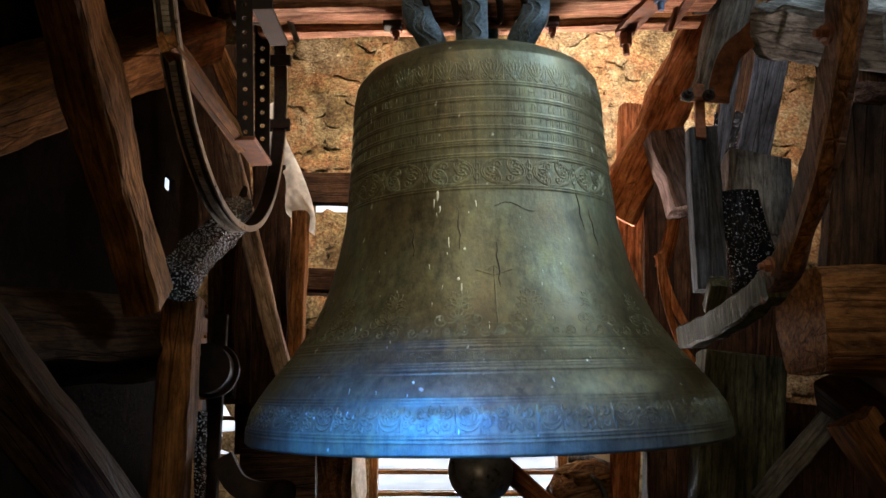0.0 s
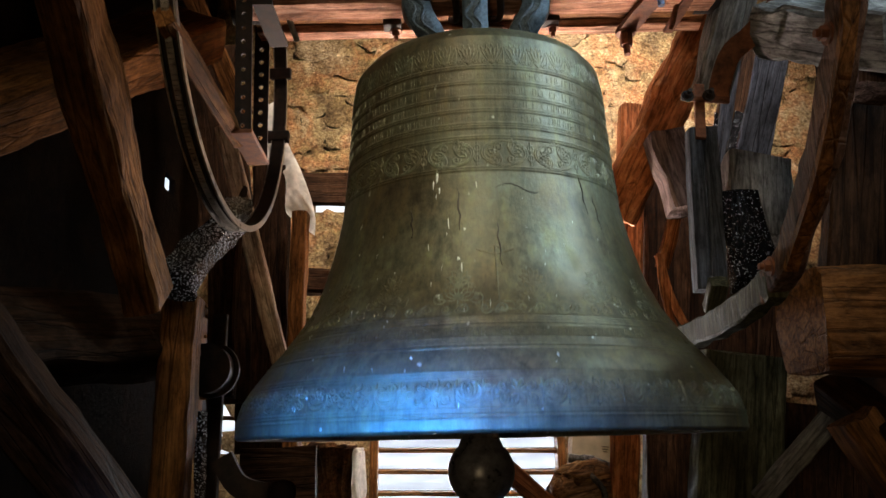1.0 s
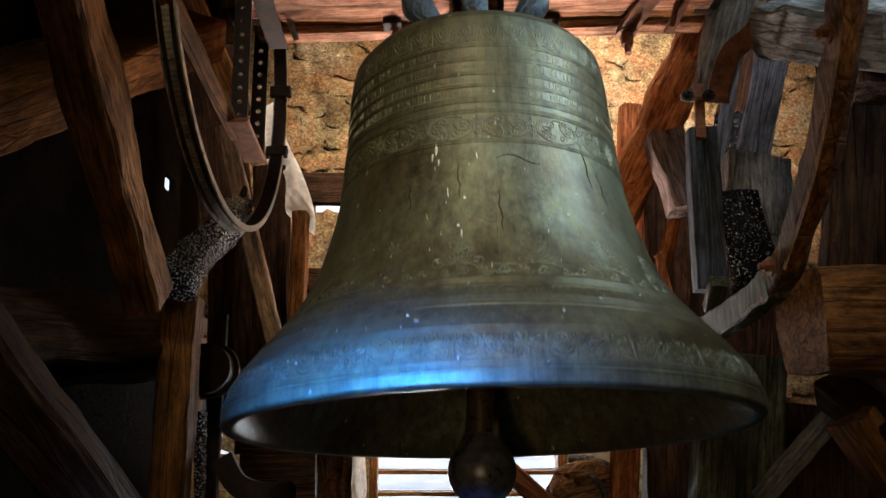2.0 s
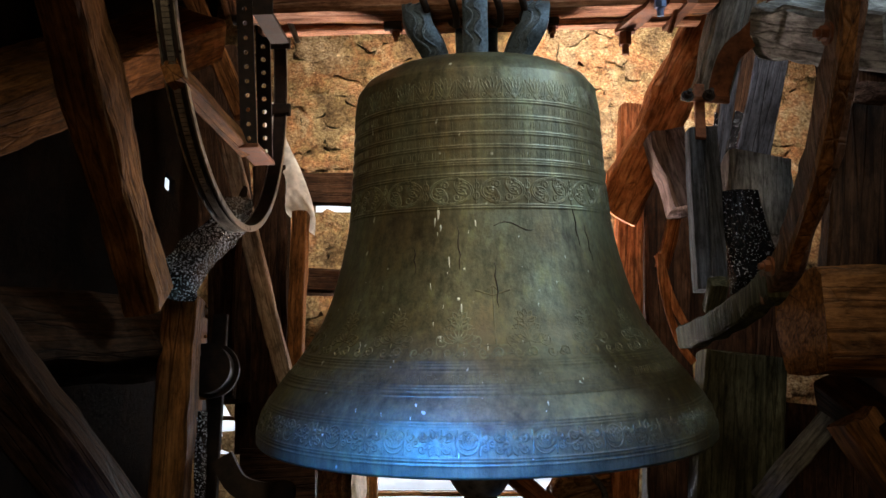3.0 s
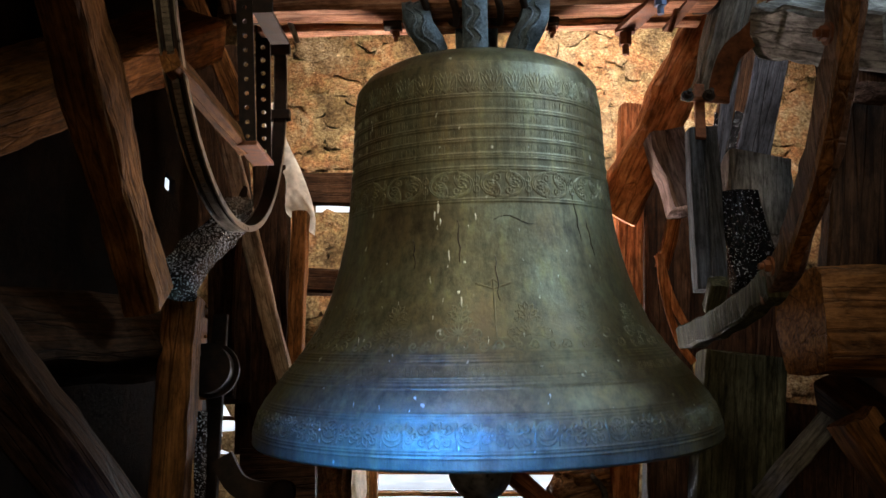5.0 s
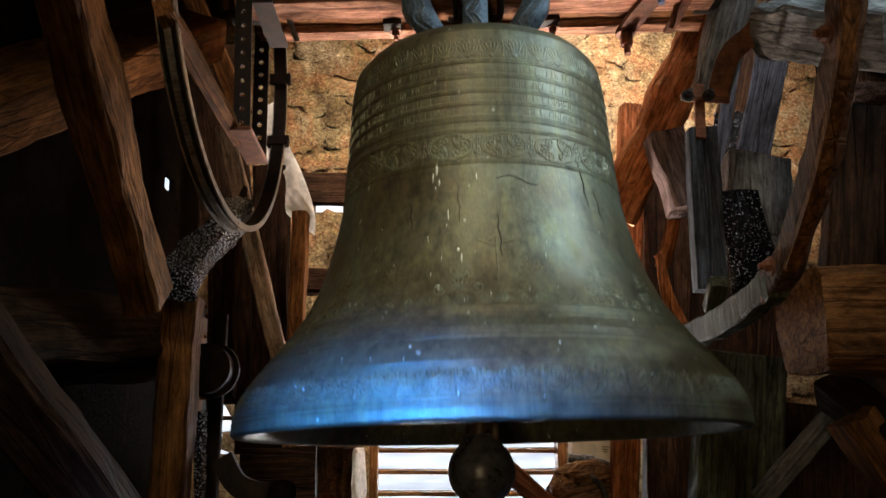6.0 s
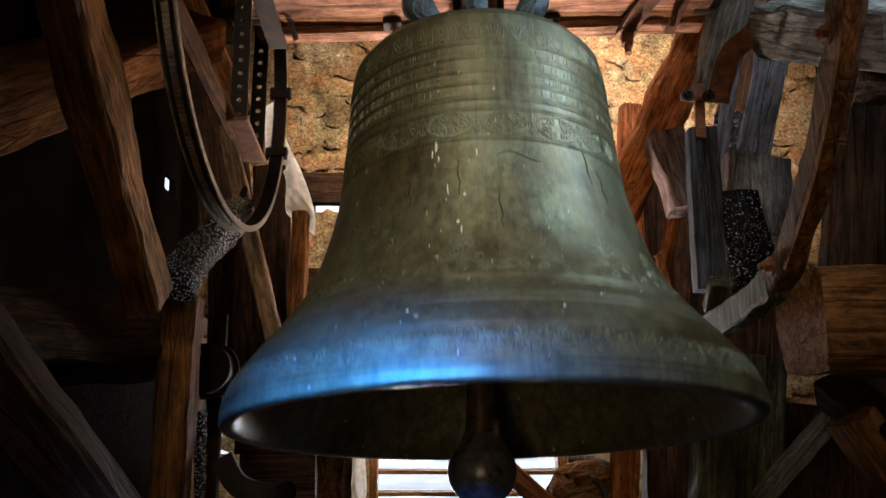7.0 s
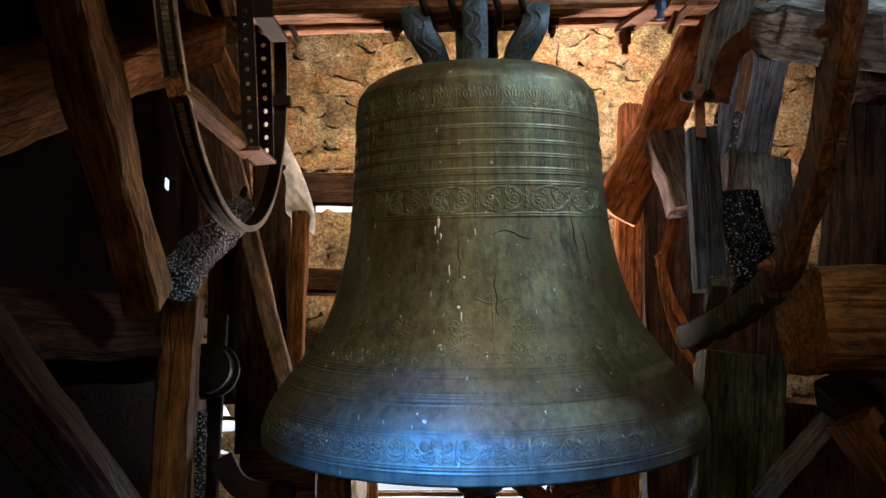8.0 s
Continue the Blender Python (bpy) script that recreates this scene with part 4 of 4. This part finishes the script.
flat_strap("hanging_belt", [(0.772, 2.800, 2.277), (0.773, 2.800, 2.174), (0.793, 2.800, 2.053), (0.823, 2.800, 1.955), (0.864, 2.800, 1.892)], (1, 0.4, 0), 0.03, 0.006, OAK_RED, "reddish leather belt hanging beside the bell", "belt")
flat_strap("hanging_belt", [(0.779, 2.850, 2.285), (0.810, 2.850, 2.143), (0.854, 2.850, 2.041), (0.883, 2.800, 1.974)], (1, 0.4, 0), 0.035, 0.006, OAK_RED, "reddish leather belt hanging beside the bell", "belt")

# pale sheet that hangs behind the wheel
def torn_sheet():
    left = smooth_path([(-0.831, 3.500, 3.149), (-0.803, 3.480, 2.891), (-0.752, 3.460, 2.670)], 6)
    right = smooth_path([(-0.775, 3.500, 3.178), (-0.710, 3.460, 2.965), (-0.635, 3.420, 2.815), (-0.564, 3.400, 2.620), (-0.557, 3.400, 2.502)], 3)
    bm = bmesh.new()
    rows = []
    for i in range(13):
        a, b = left[min(i, len(left) - 1)], right[min(i, len(right) - 1)]
        row = []
        for j in range(9):
            p = a.lerp(b, j / 8)
            k = noise.noise(p * 14)
            row.append(bm.verts.new(p + Vector((0, 0.025 * k, 0.006 * noise.noise(p * 40)))))
        rows.append(row)
    for a, b in zip(rows, rows[1:]):
        for j in range(8):
            bm.faces.new((a[j], a[j + 1], b[j + 1], b[j]))
    bmesh.ops.solidify(bm, geom=bm.faces[:], thickness=0.004)
    return bm


tagged(part("pale_sheet", torn_sheet(), SHEET, smooth=True), "dusty pale torn sheet hanging from the trestle", "sheet")

# drive motor on the post
motor = thing("ringing_motor", "dark round iron ringing motor on a bar", "motor", Matrix.Translation((-0.785, 2.750, 1.863)))
part("housing", lathe([(0.0, -0.08), (0.06, -0.08), (0.078, -0.06), (0.082, 0.06), (0.0, 0.06)], 32), IRON, motor, smooth=False, m=pose(0, 0, 0, 90, 0, 0))
part("flange", lathe([(0.07, -0.01), (0.094, -0.01), (0.094, 0.012), (0.07, 0.012), (0.07, -0.01)], 32), IRON, motor, m=Matrix.Translation((0, 0.02, 0)) @ pose(0, 0, 0, 90, 0, 0))
part("mounting_bar", timber(0.05, 0.03, 1.9, 0.002, 1.0, 6), IRON, motor, m=Matrix.Translation((0.006, 0.07, -1.7)))
part("stop", box(0.02, 0.03, 0.016, 0.004), IRON, motor, m=Matrix.Translation((-0.045, 0, 0.19)))

lever = thing("pull_lever", "dark iron pull lever with a toothed hub", "lever", Matrix.Translation((-0.513, 2.700, 1.468)))
part("arm", ribbon(smooth_path([(-0.2, 0, 0.11), (-0.15, 0, 0.03), (-0.08, 0, 0.0), (0.0, 0, 0.0)]), (0, 0, 1), 0.07, 0.03), IRON, lever)
bm = lathe([(0.0, -0.03), (0.03, -0.03), (0.04, -0.022), (0.034, -0.012), (0.042, 0.0), (0.034, 0.012), (0.04, 0.022), (0.03, 0.03), (0.0, 0.03)], 18)
part("hub", bm, IRON, lever, m=pose(0, 0, 0, 90, 0, 0))

# broken masonry at the foot of the louvre's jamb
def broken_block(w, d, h, seed, rough):
    bm = bmesh.new()
    bmesh.ops.create_cube(bm, size=1.0)
    bmesh.ops.subdivide_edges(bm, edges=bm.edges[:], cuts=9, use_grid_fill=True)
    for v in bm.verts:
        v.co = Vector((v.co.x * w, v.co.y * d, v.co.z * h))
        v.co += noise.noise_vector(v.co * 9 + Vector((seed, 0, 0))) * rough + noise.noise_vector(v.co * 32 + Vector((0, seed, 0))) * rough * 0.5
    return bm


tagged(part("masonry_block", broken_block(0.26, 0.2, 1.62, 3, 0.045), PIER, m=Matrix.Translation((-0.56, 4.02, 0.8))), "broken brown masonry pier beside the louvre", "masonry")
tagged(part("plaster_edge", broken_block(0.034, 0.16, 1.6, 7, 0.04), SHEET, m=Matrix.Translation((-0.4, 3.98, 0.79))), "jagged pale plaster edge of the window jamb", "plaster")

# wrapped bundle and board beside the rear louvre
roll = thing("wrapped_bundle", "crumpled brown wrapped bundle lying by the louvre", "bundle", Matrix.Translation((0.542, 3.300, 1.427)) @ pose(0, 0, 0, 0, 78, 8))
for k, (x, z, r, ln) in enumerate(((0.0, 0.0, 0.1, 0.25), (-0.06, 0.02, 0.07, 0.2))):
    bm = lathe([(0.0, -ln / 2), (r * 0.7, -ln / 2 + 0.005), (r * 0.96, -ln * 0.3), (r, 0), (r * 0.93, ln * 0.3), (r * 0.72, ln / 2 - 0.005), (0.0, ln / 2)], 40)
    bmesh.ops.subdivide_edges(bm, edges=bm.edges[:], cuts=1)
    for v in bm.verts:
        v.co += noise.noise_vector(v.co * 16 + Vector((k * 5, 0, 0))) * 0.026 + noise.noise_vector(v.co * 38) * 0.016
    part("wrapping", bm, BARK, roll, smooth=True, m=Matrix.Translation((x, 0.0, z)))
bm = tube([(0.1 * cos(a), 0.105 * sin(a), 0.02 * sin(3 * a)) for a in np.linspace(0, 6.28, 30)], 0.012, 8)
part("tie", bm, OAK_GREY, roll, smooth=True, m=pose(0, 0, 0.05, 6, 4, 0))

card = thing("cream_board", "cream painted board with faded marks beside the louvre", "board", Matrix.Translation((0.636, 3.450, 1.566)) @ pose(0, 0, 0, 0, 5, 0))
part("panel", box(0.225, 0.012, 0.26, 0.003), CARD, card)
for k in range(3):
    part("mark", box(0.03 - 0.006 * k, 0.004, 0.004), INK, card, m=Matrix.Translation((0.03, -0.008, 0.05 - 0.01 * k)))
part("edge_strip", box(0.012, 0.03, 0.28, 0.003), OAK_PALE, card, m=Matrix.Translation((0.115, -0.01, 0)))
part("edge_strip", box(0.012, 0.03, 0.26, 0.003), SHEET, card, m=Matrix.Translation((-0.115, -0.01, 0)))
bm = tube(smooth_path([(-0.12, -0.03, -0.01), (-0.04, -0.05, -0.01), (0.05, -0.05, -0.035), (0.12, -0.03, -0.06)]), 0.02, 8)
for v in bm.verts:
    v.co += noise.noise_vector(v.co * 50) * 0.008
part("bark_strip", bm, OAK_GREY, card, smooth=True)

bar = beam("leaning_strut", (0.207, 3.200, 1.562), to_floor((0.207, 3.200, 1.562), (0.407, 3.200, 1.387)), 0.075, 0.07, OAK_RED, None, "", 0.004)
tagged(bar, "round red-brown wooden strut leaning below the bell", "strut")


# ---- rubble of the rear wall, stone by stone ----
def rubble():
    rnd = random.Random(7)
    kinds = []
    for k in range(8):
        bm = bmesh.new()
        bmesh.ops.create_cube(bm, size=1.0)
        bmesh.ops.subdivide_edges(bm, edges=bm.edges[:], cuts=2, use_grid_fill=True)
        for v in bm.verts:
            p = v.co.copy()
            round_ = p.normalized() * 0.62
            v.co = p.lerp(round_, 0.4) + noise.noise_vector(p * 2.6 + Vector((k * 7, 0, k))) * 0.34
        for f in bm.faces:
            f.smooth = True
        data = bpy.data.meshes.new("stone")
        bm.to_mesh(data)
        bm.free()
        data.materials.append(STONE)
        kinds.append(data)
    z = 1.5
    while z < 4.05:
        h = rnd.uniform(0.055, 0.12)
        x = -1.02 + rnd.uniform(-0.1, 0)
        while x < 2.08:
            w = rnd.uniform(0.06, 0.19)
            c, cz = x + w / 2, z + h / 2
            free = not (LOUVRE[0] - w / 2 < c < LOUVRE[1] + w / 2 and cz < LOUVRE[3] + 0.05) and not (SLIT[0] - 0.1 < c < SLIT[1] + 0.1 and SLIT[2] - 0.06 < cz < SLIT[3] + 0.04)
            shown = c < -0.25 or (c > 0.45 and (cz > 2.35 or c > 1.3))
            if free and shown and rnd.random() > 0.1:
                ob = new("stone", rnd.choice(kinds))
                ob.parent = wall_north
                ob.matrix_basis = Matrix.Translation((c, BACK - 0.002, cz + rnd.uniform(-0.03, 0.03))) @ pose(0, 0, 0, rnd.uniform(-5, 5), rnd.uniform(-30, 30), rnd.uniform(-4, 4)) @ Matrix.Diagonal((w * 1.12, rnd.uniform(0.007, 0.02), h * 1.15, 1))
            x += w + rnd.uniform(0.0, 0.02)
        z += h + rnd.uniform(0.0, 0.012)


rubble()

# ---- the swing ----
def swing(t):
    """The bell's angle in degrees: it is being rung up, so each stroke is wider."""
    w = 2 * pi / 2.475
    return (4.801 + 0.477 * t) * cos(w * t) + (7.369 + 0.648 * t) * sin(w * t) + 0.024


def motions():
    times = [i / 10 for i in range(81)]
    walk(bell, [(t, PIVOT @ pose(0, 0, 0, swing(t), 0, 0)) for t in times])
    walk(clapper, [(t, PIVOT @ pose(0, 0, 0, swing(t), 0, 0) @ Matrix.Translation((CX - 0.022, 0, -CL_PIN)) @ pose(0, 0, 0, -0.72 * swing(t), 0, 0)) for t in times])


motions()
